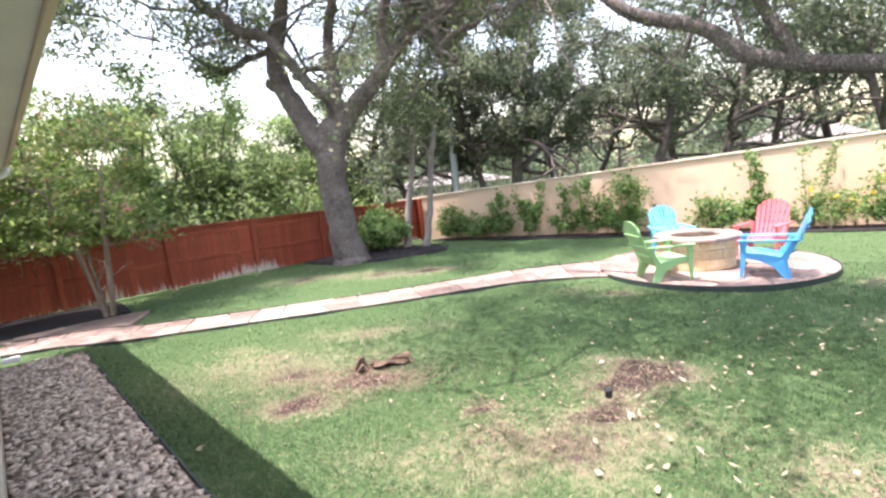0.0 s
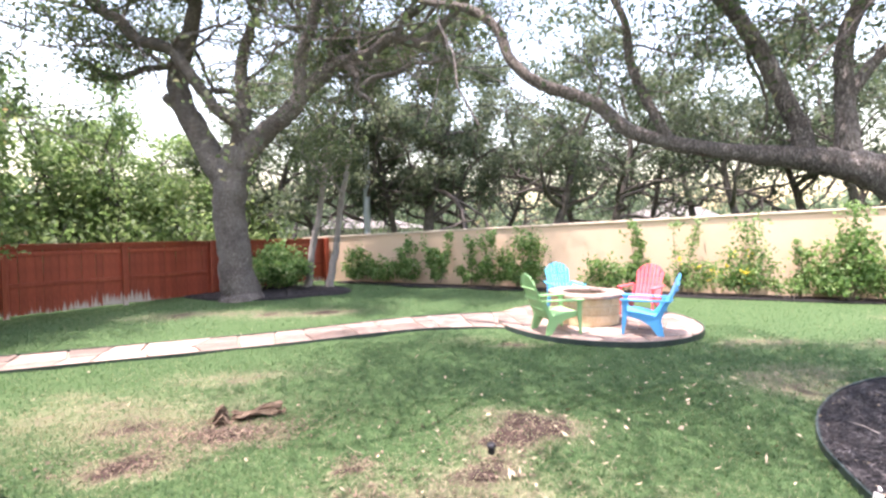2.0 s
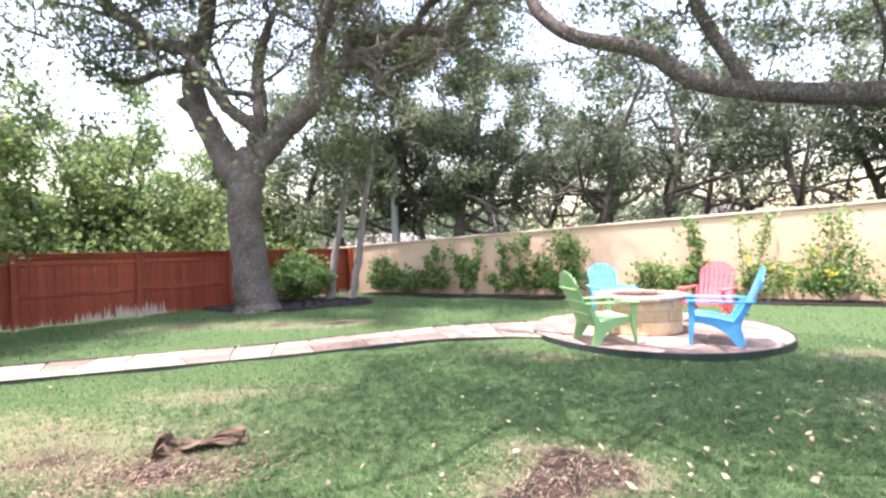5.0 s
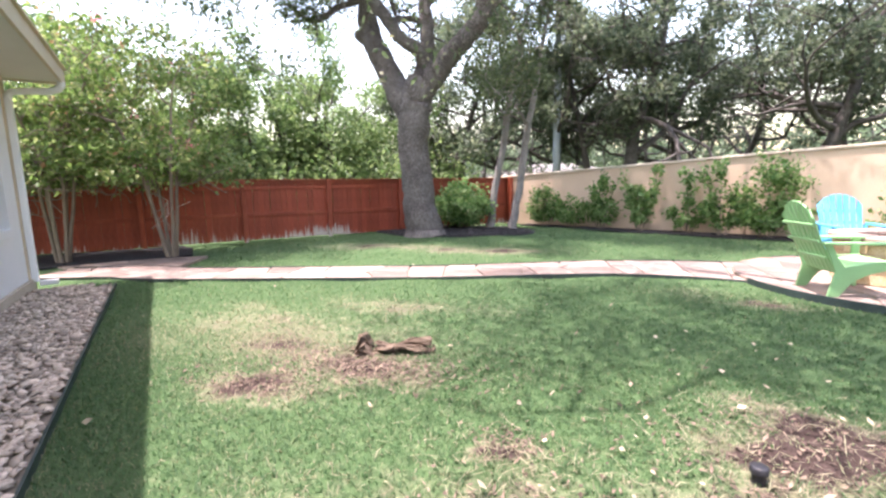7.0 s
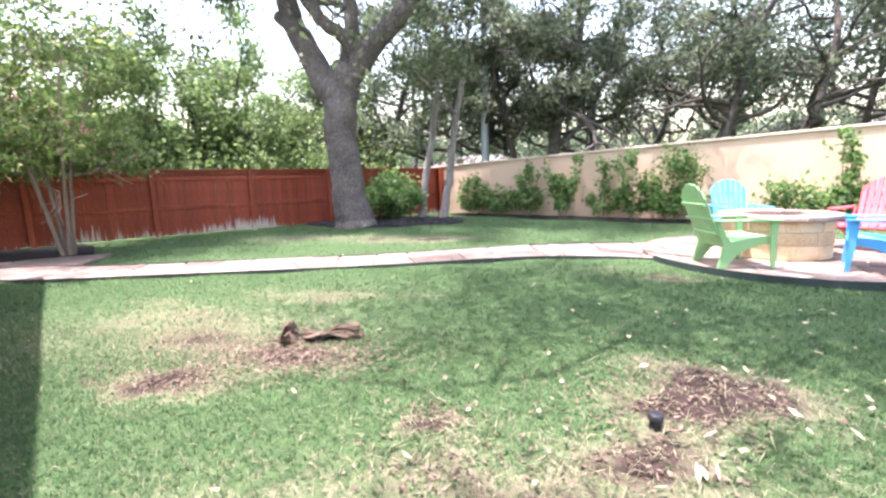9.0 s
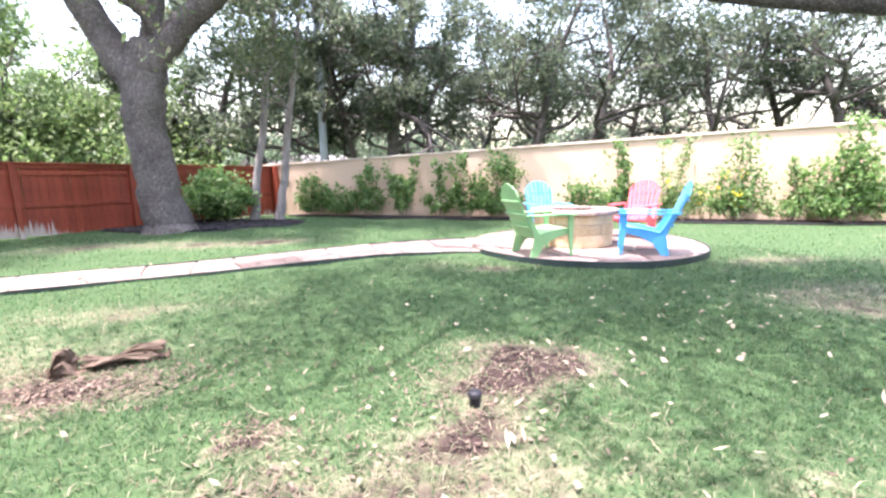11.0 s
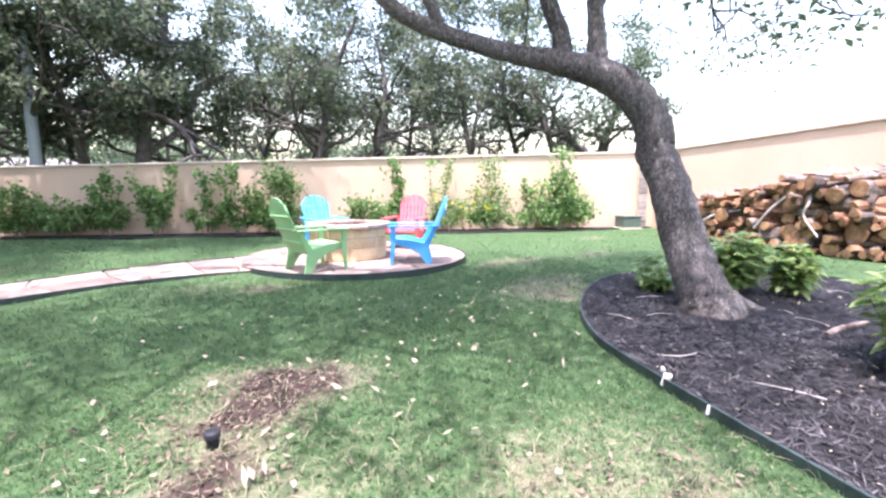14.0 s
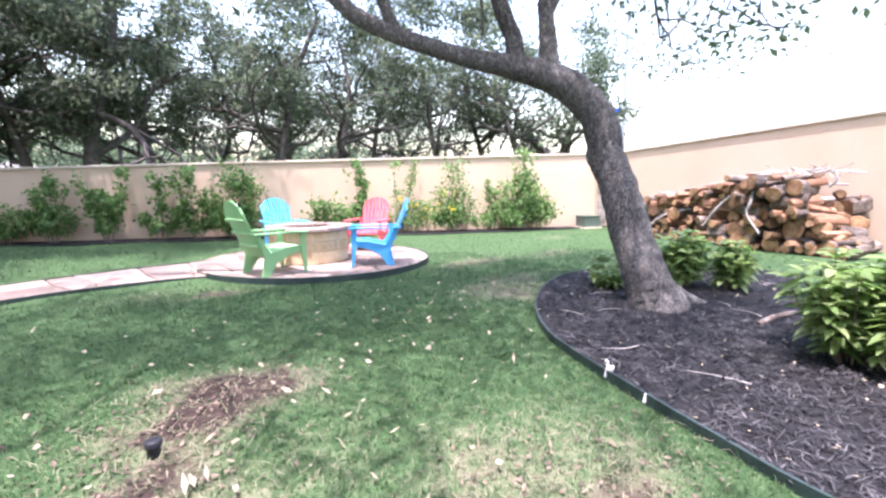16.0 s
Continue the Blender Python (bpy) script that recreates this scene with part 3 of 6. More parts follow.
def wall_run(name, a, b, za, zb, label, thick=0.22):
    """A stucco wall with its coping; a and b are the ends of its lawn face."""
    a, b = np.array(a), np.array(b)
    d = unit(b - a)
    n = np.array([-d[1], d[0]])
    out = n * thick if n @ (a - np.array([3, 5])) > 0 else -n * thick

    def run(nm, o1, o2, lows, highs, mat, bevel=0.0):
        c = [a + out / thick * o1, b + out / thick * o1, b + out / thick * o2, a + out / thick * o2]
        vs = [(c[i][0], c[i][1], lows[i]) for i in range(4)] + [(c[i][0], c[i][1], highs[i]) for i in range(4)]
        bm = bmesh.new()
        q = [bm.verts.new(v) for v in vs]
        for k in ((0, 1, 2, 3), (4, 5, 6, 7), (0, 1, 5, 4), (1, 2, 6, 5), (2, 3, 7, 6), (3, 0, 4, 7)):
            bm.faces.new([q[i] for i in k])
        if bevel:
            bmesh.ops.bevel(bm, geom=list(bm.edges), offset=bevel, segments=3, affect="EDGES", profile=0.5)
        return bm_mesh(nm, bm, mat)
    top = [za, zb, zb, za]
    w = tagged(part(name, run(name, 0, thick, [-0.1] * 4, [t - 0.07 for t in top], M_STUCCO)), label, "garden wall", kind="structure")
    part("coping", run("coping", -0.04, thick + 0.04, [t - 0.07 for t in top], top, M_COPING, 0.02), w, "pale rounded concrete coping")
    return w


wall_run("wall_north", WALL_A - np.array([0.9, -0.5]), WALL_C, 1.66, 2.37, "cream stucco garden wall with a pale coping")
wall_run("wall_east", WALL_C + np.array([0.0, 0.0]), WALL_E, 2.37, 2.74, "cream stucco garden wall behind the log pile")


def corner_pilaster():
    """Rough grey blocks stacked in the corner of the wall."""
    rnd = random.Random(19)
    turn = math.degrees(math.atan2(WALL_C[1] - WALL_A[1], WALL_C[0] - WALL_A[0]))
    core = tagged(part("wall_pilaster", box_mesh("wall_pilaster", (-0.12, -0.05, 0), (0.12, 0.06, 2.2), M_MORTAR, 0.01), m=pose(*wall_side(18.35, 0.07), 0, 0, 0, turn)), "grey weathered stone pilaster in the corner of the wall", "pilaster", kind="structure")
    z = 0.01
    while z < 2.1:
        h = rnd.uniform(0.13, 0.24)
        h = min(h, 2.19 - z)
        w = rnd.uniform(0.135, 0.16)
        part("stone", box_mesh("stone", (-w, -0.08 - rnd.uniform(0, 0.02), z), (w, -0.052, z + h - 0.012), M_PILASTER, 0.012), core)
        z += h


corner_pilaster()

# ---------------------------------------------------------------- house


def build_house():
    h = thing("house", pose(0, 0, 0, 0, 0, math.degrees(math.atan2(U_FAR[1], U_FAR[0]))), "single-storey house with pale siding and a wide eave", "house")
    # local x runs along U_FAR; local -y is N_OUT
    e, z = H_END, 2.86

    def box(name, a, b, mat, bevel=0.005, parent=h, label=""):
        return part(name, box_mesh(name, a, b, mat, bevel), parent, label)
    w = -H_WALL     # the wall face stands at local y = w
    # wall with a window opening
    wa, wb, za, zb = 5.2, 7.62, 0.85, 2.3
    bm = bmesh.new()
    for a, b in (((-4, w, 0), (wa, w + 0.2, z)), ((wb, w, 0), (e, w + 0.2, z)), ((wa, w, 0), (wb, w + 0.2, za)), ((wa, w, zb), (wb, w + 0.2, z)), ((e - 0.2, w + 0.2, 0), (e, w + 6, z)), ((-4, w + 0.2, 0), (-3.8, w + 6, z)), ((-4, w + 6, 0), (e, w + 6.2, z))):
        box_bm(bm, a, b)
    part("wall", bm_mesh("wall", bm, M_SIDING), h, "pale painted siding")
    box("foundation", (-4, w - 0.05, -0.1), (e + 0.05, w - 0.002, 0.16), M_COPING, 0.01, label="pale concrete foundation ledge")
    box("corner_board", (e - 0.12, w - 0.022, 0.16), (e + 0.022, w - 0.001, z), M_TRIM, 0.004, label="cream corner trim")
    box("frieze_board", (-4, w - 0.02, z - 0.22), (e - 0.125, w - 0.001, z), M_TRIM, 0.004)
    win = part("window", box_mesh("window", (wa + 0.03, w + 0.1, za + 0.03), (wb - 0.03, w + 0.11, zb - 0.03), M_GLASS, 0), h, "dark reflecting window pane")
    bm = bmesh.new()
    for a, b in (((wa - 0.06, w - 0.03, za - 0.06), (wa + 0.05, w + 0.14, zb + 0.06)), ((wb - 0.05, w - 0.03, za - 0.06), (wb + 0.06, w + 0.14, zb + 0.06)), ((wa + 0.05, w - 0.03, zb - 0.05), (wb - 0.05, w + 0.14, zb + 0.06)), ((wa + 0.05, w - 0.045, za - 0.06), (wb - 0.05, w + 0.14, za + 0.05)), (((wa + wb) / 2 - 0.03, w, za + 0.05), ((wa + wb) / 2 + 0.03, w + 0.13, zb - 0.05))):
        box_bm(bm, a, b, 0.005)
    part("window_frame", bm_mesh("window_frame", bm, M_SIDING), win, "white painted window frame")
    o = -0.2        # eave edge
    r = e + 0.14
    box("soffit", (-4.3, o + 0.02, z), (r, w + 6.5, z + 0.03), M_SOFFIT, 0, label="pale flat soffit boards")
    box("fascia", (-4.3, o - 0.02, z - 0.03), (r + 0.02, o + 0.018, z + 0.17), M_TRIM, 0.006, label="cream fascia board")
    box("fascia", (r - 0.018, o + 0.02, z - 0.03), (r + 0.02, w + 6.5, z + 0.17), M_TRIM, 0.006)
    box("drip_edge", (-4.3, o - 0.05, z + 0.172), (r + 0.05, o + 0.0, z + 0.2), M_TRIM, 0.004)
    bm = bmesh.new()
    q = [bm.verts.new(v) for v in ((-4.3, o - 0.05, z + 0.2), (r + 0.05, o - 0.05, z + 0.2), (r + 0.05, w + 6.5, z + 0.2), (-4.3, w + 6.5, z + 0.2), (-4.3, 3.4, z + 1.7), (r - 3.4, 3.4, z + 1.7))]
    for k in ((0, 1, 5, 4), (1, 2, 5), (2, 3, 4, 5), (3, 0, 4), (0, 1, 2, 3)):
        bm.faces.new([q[i] for i in k])
    part("roof", bm_mesh("roof", bm, M_SHINGLE), h, "grey shingle roof")
    # downspout at the corner
    bm = bmesh.new()
    box_bm(bm, (e - 0.1, w - 0.1, 0.12), (e - 0.02, w - 0.024, z - 0.3), 0.012)
    box_bm(bm, (e - 0.1, w - 0.3, 0.06), (e - 0.02, w - 0.1, 0.13), 0.012)
    pipe = smooth_line([(e - 0.06, o + 0.0, z - 0.02, 0.045), (e - 0.06, o + 0.02, z - 0.1, 0.045), (e - 0.06, o + 0.12, z - 0.16, 0.045), (e - 0.06, w - 0.14, z - 0.2, 0.045), (e - 0.06, w - 0.062, z - 0.27, 0.045), (e - 0.06, w - 0.06, z - 0.4, 0.045)], 4)
    v, f = tube(pipe, 8)
    ds = part("downspout", bm_mesh("downspout", bm, M_SIDING), h, "white metal downspout")
    part("elbow", mesh_from("elbow", v, f, M_SIDING, True), ds)


build_house()

# ---------------------------------------------------------------- trees


class Grower:
    """Collects tapered branches and twig ends."""

    def __init__(self, seed):
        self.rng = np.random.default_rng(seed)
        self.tubes, self.tips = [], []
        self.low = -1.0
        self.wander = 0.16

    def limb(self, points, sides=10, steps=5, rough=0.12):
        line = smooth_line(points, steps)
        amp = line[:, 3:4] * self.wander
        shake = self.rng.random((len(line) + 4, 3)) - 0.5
        shake = sum(shake[k:k + len(line)] for k in range(5)) / 2.6
        line[1:-1, :3] += shake[1:-1] * amp[1:-1]
        self.tubes.append(tube(line, sides, rough, self.rng))
        return line

    def twig(self, start, way, length, radius, depth, spread=0.75, lift=0.08, sides=5):
        rng = self.rng
        if start[2] < self.low:
            return
        n = 5
        pts = [np.array([*start, radius])]
        d = unit(np.array(way, float))
        p = np.array(start, float)
        for i in range(1, n + 1):
            d = unit(d + rng.normal(size=3) * 0.28 + np.array([0, 0, lift]))
            p = p + d * length / n
            pts.append(np.array([*p, max(radius * (1 - 0.62 * i / n), 0.008)]))
        self.tubes.append(tube(np.array(pts), sides if depth > 0 else 4))
        if depth == 0:
            for k in (3, 4, 5):
                self.tips.append(pts[k][:3])
            return
        for k in range(2, n + 1):
            for _ in range(2 if k in (3, n) else 1):
                side = unit(rng.normal(size=3) * np.array([1, 1, 0.6]))
                nd = unit(d * 0.6 + side * spread)
                self.twig(pts[k][:3], nd, length * (0.5 + 0.25 * rng.random()), pts[k][3] * 0.7, depth - 1, spread, lift, 5)
        for k in (n - 1, n):
            self.tips.append(pts[k][:3])

    def sprout(self, line, every, length, depth, lift=0.1, start=0.25, scale=0.55):
        """Twigs along a limb."""
        n = len(line)
        for i in range(int(n * start), n, every):
            side = unit(self.rng.normal(size=3) + np.array([0, 0, 0.4]))
            self.twig(line[i][:3], side, length * (0.7 + 0.6 * self.rng.random()), max(0.02, line[i][3] * scale * 0.6), depth, lift=lift)


def finish_tree(name, g, base, label, leaf_mat, bark_mat, count, size, spread, group="", category="tree", trunk=None, width=0.5, droop=0.3, flat=0.7, bloom=None, bloom_label="", low_leaf=0.0, clump=3, puffs=0):
    """Makes the tree's trunk, branches and crown out of what was grown."""
    base = np.array(base, float)
    t = thing(name, tuple(base), label, category, group)
    if trunk:
        for part_name, tubes in trunk:
            v, f = join_tubes(tubes)
            part(part_name, mesh_from(part_name, v - base, f, bark_mat, True), t)
    if g.tubes:
        v, f = join_tubes(g.tubes)
        tagged(part("branching", mesh_from("branching", v - base, f, bark_mat, True), t), kind="stuff")
    tips = np.array(g.tips)
    tips = tips[tips[:, 2] > low_leaf]
    rng = g.rng
    if puffs and puffs < len(tips):
        tips = tips[rng.permutation(len(tips))[:puffs]]
    odds = 0.03 + rng.random(len(tips)) ** clump
    at = tips[rng.choice(len(tips), count, p=odds / odds.sum())] + rng.normal(size=(count, 3)) * spread * np.array([1, 1, flat])
    at = at[at[:, 2] > 0.15]
    v, f = leaf_cloud(rng, at - base, size, width, droop)
    tagged(part("crown", mesh_from("crown", v, f, leaf_mat), t), kind="stuff")
    if bloom is not None:
        k = bloom[1]
        pick = tips[rng.integers(0, len(tips), k)]
        at = np.repeat(pick, 14, 0) + rng.normal(size=(k * 14, 3)) * 0.06 + np.array([0, 0, spread * 0.8])
        v, f = leaf_cloud(rng, at - base, bloom[2], 0.8, 0.0)
        part("blossom", mesh_from("blossom", v, f, bloom[0]), t, bloom_label)
    return t


def oak_by_fence():
    g = Grower(11)
    y = 12.0
    g.wander = 0.3
    g.limb([(-3.24, y, -0.25, 0.62), (-3.28, y, 0.15, 0.52), (-3.36, y, 0.8, 0.44), (-3.43, y, 2.0, 0.4), (-3.46, y, 2.9, 0.41), (-3.42, y, 3.5, 0.43), (-3.3, y, 4.0, 0.33)], 18, 6)
    left = g.limb([(-3.55, y, 3.1, 0.3), (-3.78, y, 3.65, 0.33), (-4.21, y, 4.53, 0.3), (-4.6, y, 5.25, 0.28), (-4.63, y - 0.1, 6.0, 0.24), (-4.23, y - 0.3, 6.95, 0.19), (-3.9, y - 0.7, 7.9, 0.13), (-4.3, y - 1, 9.2, 0.08)], 12)
    g.wander = 0.7
    right = g.limb([(-3.4, y, 3.3, 0.34), (-3.15, y, 3.95, 0.31), (-2.53, y, 4.5, 0.26), (-1.95, y, 5.0, 0.235), (-1.7, y, 5.35, 0.225), (-1.25, y, 5.76, 0.195), (-0.9, y, 6.15, 0.175), (-0.56, y - 0.1, 6.36, 0.165), (0.2, y - 0.2, 6.6, 0.15), (0.7, y - 0.3, 7.0, 0.14), (1.1, y - 0.4, 7.0, 0.13), (1.55, y - 0.5, 6.85, 0.125), (2.0, y - 0.6, 7.1, 0.115), (2.65, y - 0.9, 7.7, 0.09), (3.8, y - 1.5, 8.6, 0.05)], 12)
    cross = g.limb([(-2.85, y - 0.05, 4.2, 0.18), (-3.2, y - 0.25, 4.68, 0.165), (-3.55, y - 0.4, 4.95, 0.16), (-3.85, y - 0.5, 5.35, 0.155), (-4.2, y - 0.7, 5.95, 0.15), (-4.45, y - 0.8, 6.25, 0.145), (-5.12, y - 1.0, 6.45, 0.135), (-5.4, y - 1.15, 6.75, 0.13), (-5.7, y - 1.3, 6.95, 0.12), (-6.2, y - 1.8, 7.5, 0.09), (-7.0, y - 2.4, 8.4, 0.05)], 12)
    mid = g.limb([(-3.48, y + 0.2, 3.7, 0.24), (-3.2, y + 0.35, 5.05, 0.19), (-3.26, y + 0.45, 6.15, 0.165), (-3.13, y + 0.55, 6.95, 0.14), (-2.9, y + 0.9, 8.2, 0.08)], 10)
    up = g.limb([(-1.65, y - 0.05, 5.3, 0.19), (-1.6, y - 0.1, 6.0, 0.165), (-1.48, y - 0.2, 6.7, 0.15), (-1.1, y - 0.4, 7.7, 0.12), (-0.9, y - 0.7, 8.7, 0.07)], 10)
    low = g.limb([(-4.5, y - 0.1, 6.2, 0.1), (-5.0, y - 0.35, 6.0, 0.085), (-5.35, y - 0.5, 5.88, 0.085), (-5.8, y - 0.6, 5.62, 0.07), (-6.1, y - 0.7, 5.68, 0.06), (-6.55, y - 0.9, 6.05, 0.03)], 8)
    hang = g.limb([(-0.35, y - 0.15, 6.35, 0.11), (-0.1, y - 0.3, 6.0, 0.095), (-0.05, y - 0.4, 5.6, 0.08), (0.35, y - 0.6, 5.2, 0.045)], 8)
    reach = g.limb([(-0.1, y - 0.3, 5.55, 0.075), (0.35, y - 0.6, 5.85, 0.07), (0.93, y - 0.9, 5.9, 0.065), (1.4, y - 1.1, 6.1, 0.055), (1.85, y - 1.3, 6.05, 0.045), (2.6, y - 1.7, 6.2, 0.025)], 8)
    g.limb([(0.95, y - 0.4, 6.98, 0.11), (1.2, y - 0.5, 7.45, 0.1), (1.75, y - 0.7, 7.8, 0.09), (2.2, y - 0.9, 8.5, 0.05)], 8)
    g.limb([(-3.24, y + 0.4, 5.5, 0.09), (-3.5, y + 0.2, 5.62, 0.08), (-3.85, y - 0.2, 5.5, 0.08)], 8)
    knob = tube(np.array([(-4.55, y, 5.15, 0.24), (-4.86, y - 0.05, 5.3, 0.17), (-4.98, y - 0.07, 5.36, 0.12), (-5.0, y - 0.07, 5.37, 0.02)]), 9)
    main = list(g.tubes) + [knob]
    g.tubes = []
    g.low = 5.4
    for line, ev, ln, dp in ((left, 4, 2.6, 2), (right, 4, 2.4, 2), (cross, 3, 2.6, 2), (mid, 5, 2.4, 2), (up, 4, 2.3, 2), (low, 3, 1.3, 1), (reach, 3, 1.2, 1), (hang, 3, 0.8, 1)):
        g.sprout(line, ev, ln, dp, 0.06, 0.45 if line is not low else 0.3)
    for p, w in (((-6.0, 10.3, 7.6), (-1, -0.8, 0.1)), ((-6.9, 9.8, 8.4), (-1, -0.3, -0.25)), ((-5.5, 10.8, 6.8), (-1, 0.1, 0.05)), ((-4.6, 11, 9.2), (-0.5, -0.6, 0.5)), ((2.6, 11, 8.1), (0.8, -0.8, 0.0)), ((-0.9, 11.5, 8.6), (0.2, -1, 0.2)), ((-2.9, 12.9, 8.2), (0.3, 1, 0.4))):
        g.twig(p, w, 3.4, 0.05, 2, lift=0.07)
    g.low = 3.5
    for p, w in (((-6.0, 9.8, 7.2), (-1, -0.9, -0.35)), ((-6.4, 9.6, 7.6), (-1, -0.2, -0.4)), ((-6.9, 9.4, 8.0), (-0.6, -1, -0.3)), ((-7.0, 10.6, 6.3), (-1, -0.6, -0.1)), ((-7.2, 9.0, 7.4), (-0.9, -0.9, -0.5)), ((-7.6, 9.6, 8.2), (-1, 0.3, -0.3))):
        g.twig(p, w, 2.8, 0.035, 2, lift=-0.04)
    g.tips = [p for p in g.tips if p[2] > 7.7 or (p[2] > 6.7 and (p[1] > 12.2 or p[0] < -4.6)) or (p[2] > 5.9 and p[1] > 12.8) or (p[0] < -5.4 and p[2] > 4.2)]
    g.tubes = [t for t in g.tubes if np.ptp(t[0][:, 2]) < 1.3 * np.hypot(np.ptp(t[0][:, 0]), np.ptp(t[0][:, 1])) + 0.25 or t[0][:, 2].mean() > 7]
    names = ["trunk"] + ["limb"] * (len(main) - 1)
    finish_tree("live_oak_tree", g, (-3.25, y, 0), "large live oak with grey bark and spreading limbs", M_OAK_LEAF, M_BARK, 76000, 0.105, 0.3, "", "oak tree", [(n, [t]) for n, t in zip(names, main)], clump=1, puffs=520)


def oak_leaning():
    g = Grower(23)
    trunk = g.limb([(5.36, 2.36, -0.2, 0.32), (5.42, 2.38, 0.02, 0.27), (5.45, 2.48, 0.22, 0.23), (5.52, 2.66, 0.55, 0.205), (5.66, 2.92, 1.1, 0.195), (5.77, 3.14, 1.5, 0.195), (5.79, 3.2, 1.75, 0.195), (5.73, 3.28, 2.02, 0.187), (5.54, 3.46, 2.27, 0.182), (5.34, 3.68, 2.43, 0.162), (5.08, 3.98, 2.55, 0.13), (4.7, 4.37, 2.67, 0.1), (4.18, 4.79, 2.86, 0.092), (3.76, 5.11, 3.09, 0.09), (3.41, 5.37, 3.52, 0.088), (2.85, 5.8, 3.88, 0.084), (2.48, 6.08, 4.32, 0.08), (2.29, 6.23, 4.85, 0.074), (1.89, 6.53, 5.28, 0.066), (1.36, 6.94, 5.54, 0.05), (0.6, 7.3, 5.95, 0.03)], 14, 6)
    g.wander = 0.3
    a = g.limb([(5.16, 3.95, 2.5, 0.12), (5.14, 3.98, 2.85, 0.098), (5.08, 4.06, 3.12, 0.092), (4.9, 4.22, 3.75, 0.088), (4.72, 4.36, 4.2, 0.082), (4.4, 4.5, 4.9, 0.08), (4.2, 4.6, 5.6, 0.06), (4.1, 4.8, 6.4, 0.03)], 10)
    b = g.limb([(5.38, 3.64, 2.4, 0.125), (5.38, 3.68, 2.75, 0.1), (5.4, 3.74, 3.06, 0.088), (5.4, 3.76, 3.65, 0.08), (5.52, 3.68, 4.1, 0.078), (5.75, 3.3, 4.9, 0.06), (6.3, 2.8, 6.0, 0.03)], 10)
    c = g.limb([(4.15, 4.81, 2.88, 0.075), (4.05, 4.88, 3.15, 0.068), (3.93, 4.97, 3.45, 0.064), (3.78, 5.09, 3.97, 0.058), (3.73, 5.14, 4.5, 0.05), (3.55, 5.25, 5.0, 0.04), (3.3, 5.4, 5.7, 0.02)], 8)
    d = g.limb([(5.4, 3.74, 3.1, 0.07), (5.62, 3.65, 3.45, 0.06), (6.0, 3.45, 3.95, 0.04), (6.7, 3.35, 4.2, 0.028), (7.3, 3.35, 3.8, 0.02), (7.75, 3.4, 3.3, 0.012)], 8)
    root = g.limb([(5.42, 2.46, 0.34, 0.1), (5.58, 2.3, 0.14, 0.09), (5.85, 2.12, 0.02, 0.05), (6.1, 2.0, -0.05, 0.03)], 8)
    # added limb above the view, placed so its leaves shade the mid lawn
    e = g.limb([(4.72, 4.36, 4.2, 0.07), (3.3, 4.3, 5.4, 0.06), (1.7, 4.1, 6.1, 0.05), (0.2, 3.6, 6.4, 0.03)], 8)
    fore = g.limb([(5.75, 3.3, 4.9, 0.05), (5.65, 2.5, 4.5, 0.04), (5.45, 1.8, 3.6, 0.028), (5.35, 1.4, 2.95, 0.014)], 8)
    main = list(g.tubes)
    g.tubes = []
    g.low = 2.55
    g.sprout(fore, 2, 0.8, 1, -0.05, 0.6)
    g.low = 3.6
    # twigs of the unseen shade limb
    for i in range(13):
        t = 2.4 * i
        g.twig(e[5 + (i * 3) % (len(e) - 5)][:3], (math.cos(t), math.sin(t), 0.2), 1.6 + 1.2 * g.rng.random(), 0.03, 2, lift=0.03)
    g.sprout(a, 4, 1.9, 2, 0.05, 0.5)
    g.sprout(b, 4, 1.9, 2, 0.05, 0.5)
    g.sprout(c, 5, 1.1, 1, 0.05, 0.55)
    g.low = 2.6
    g.sprout(d, 2, 0.8, 1, -0.02, 0.5)
    g.low = 3.6
    g.sprout(trunk, 6, 1.3, 1, 0.12, 0.82)
    heads = [a[-1][:3], b[-1][:3], c[-1][:3], trunk[-1][:3], a[-8][:3], b[-8][:3], trunk[-8][:3]]
    for i in range(22):
        t = 2.4 * i
        g.twig(heads[i % len(heads)] + np.array([0, 0, 0.2]), (math.cos(t) - 0.15, math.sin(t) - 0.7, 0.25), 2.2 + 1.8 * g.rng.random(), 0.045, 2, lift=0.0)

    def near_side(p):
        return p[1] < 5.2 - 0.25 * max(0, p[0] - 4) or p[0] < 0.6
    # crown cut off the far side and thinned over the near lawn, letting sun in
    g.tips = [p for p in g.tips if near_side(p) and g.rng.random() < (0.45 if p[0] > 4 else 1.0 if p[1] > 3.3 else 0.15)]
    g.tubes = [t for t in g.tubes if near_side(t[0].mean(0)) and t[0][:, 2].min() > 2.4]
    finish_tree("leaning_oak_tree", g, (5.4, 2.43, 0), "leaning live oak with a bent furrowed trunk in a mulch bed", M_OAK_LEAF, M_BARK, 38000, 0.08, 0.24, "", "oak tree", [(n, [t]) for n, t in zip(("trunk", "limb", "limb", "limb", "limb", "root", "limb", "limb"), main)], low_leaf=2.45, clump=1.2)


oak_by_fence()
oak_leaning()


def polar(az, dist):
    return 0.9 + dist * math.sin(radians(az)), 0.6 + dist * math.cos(radians(az))


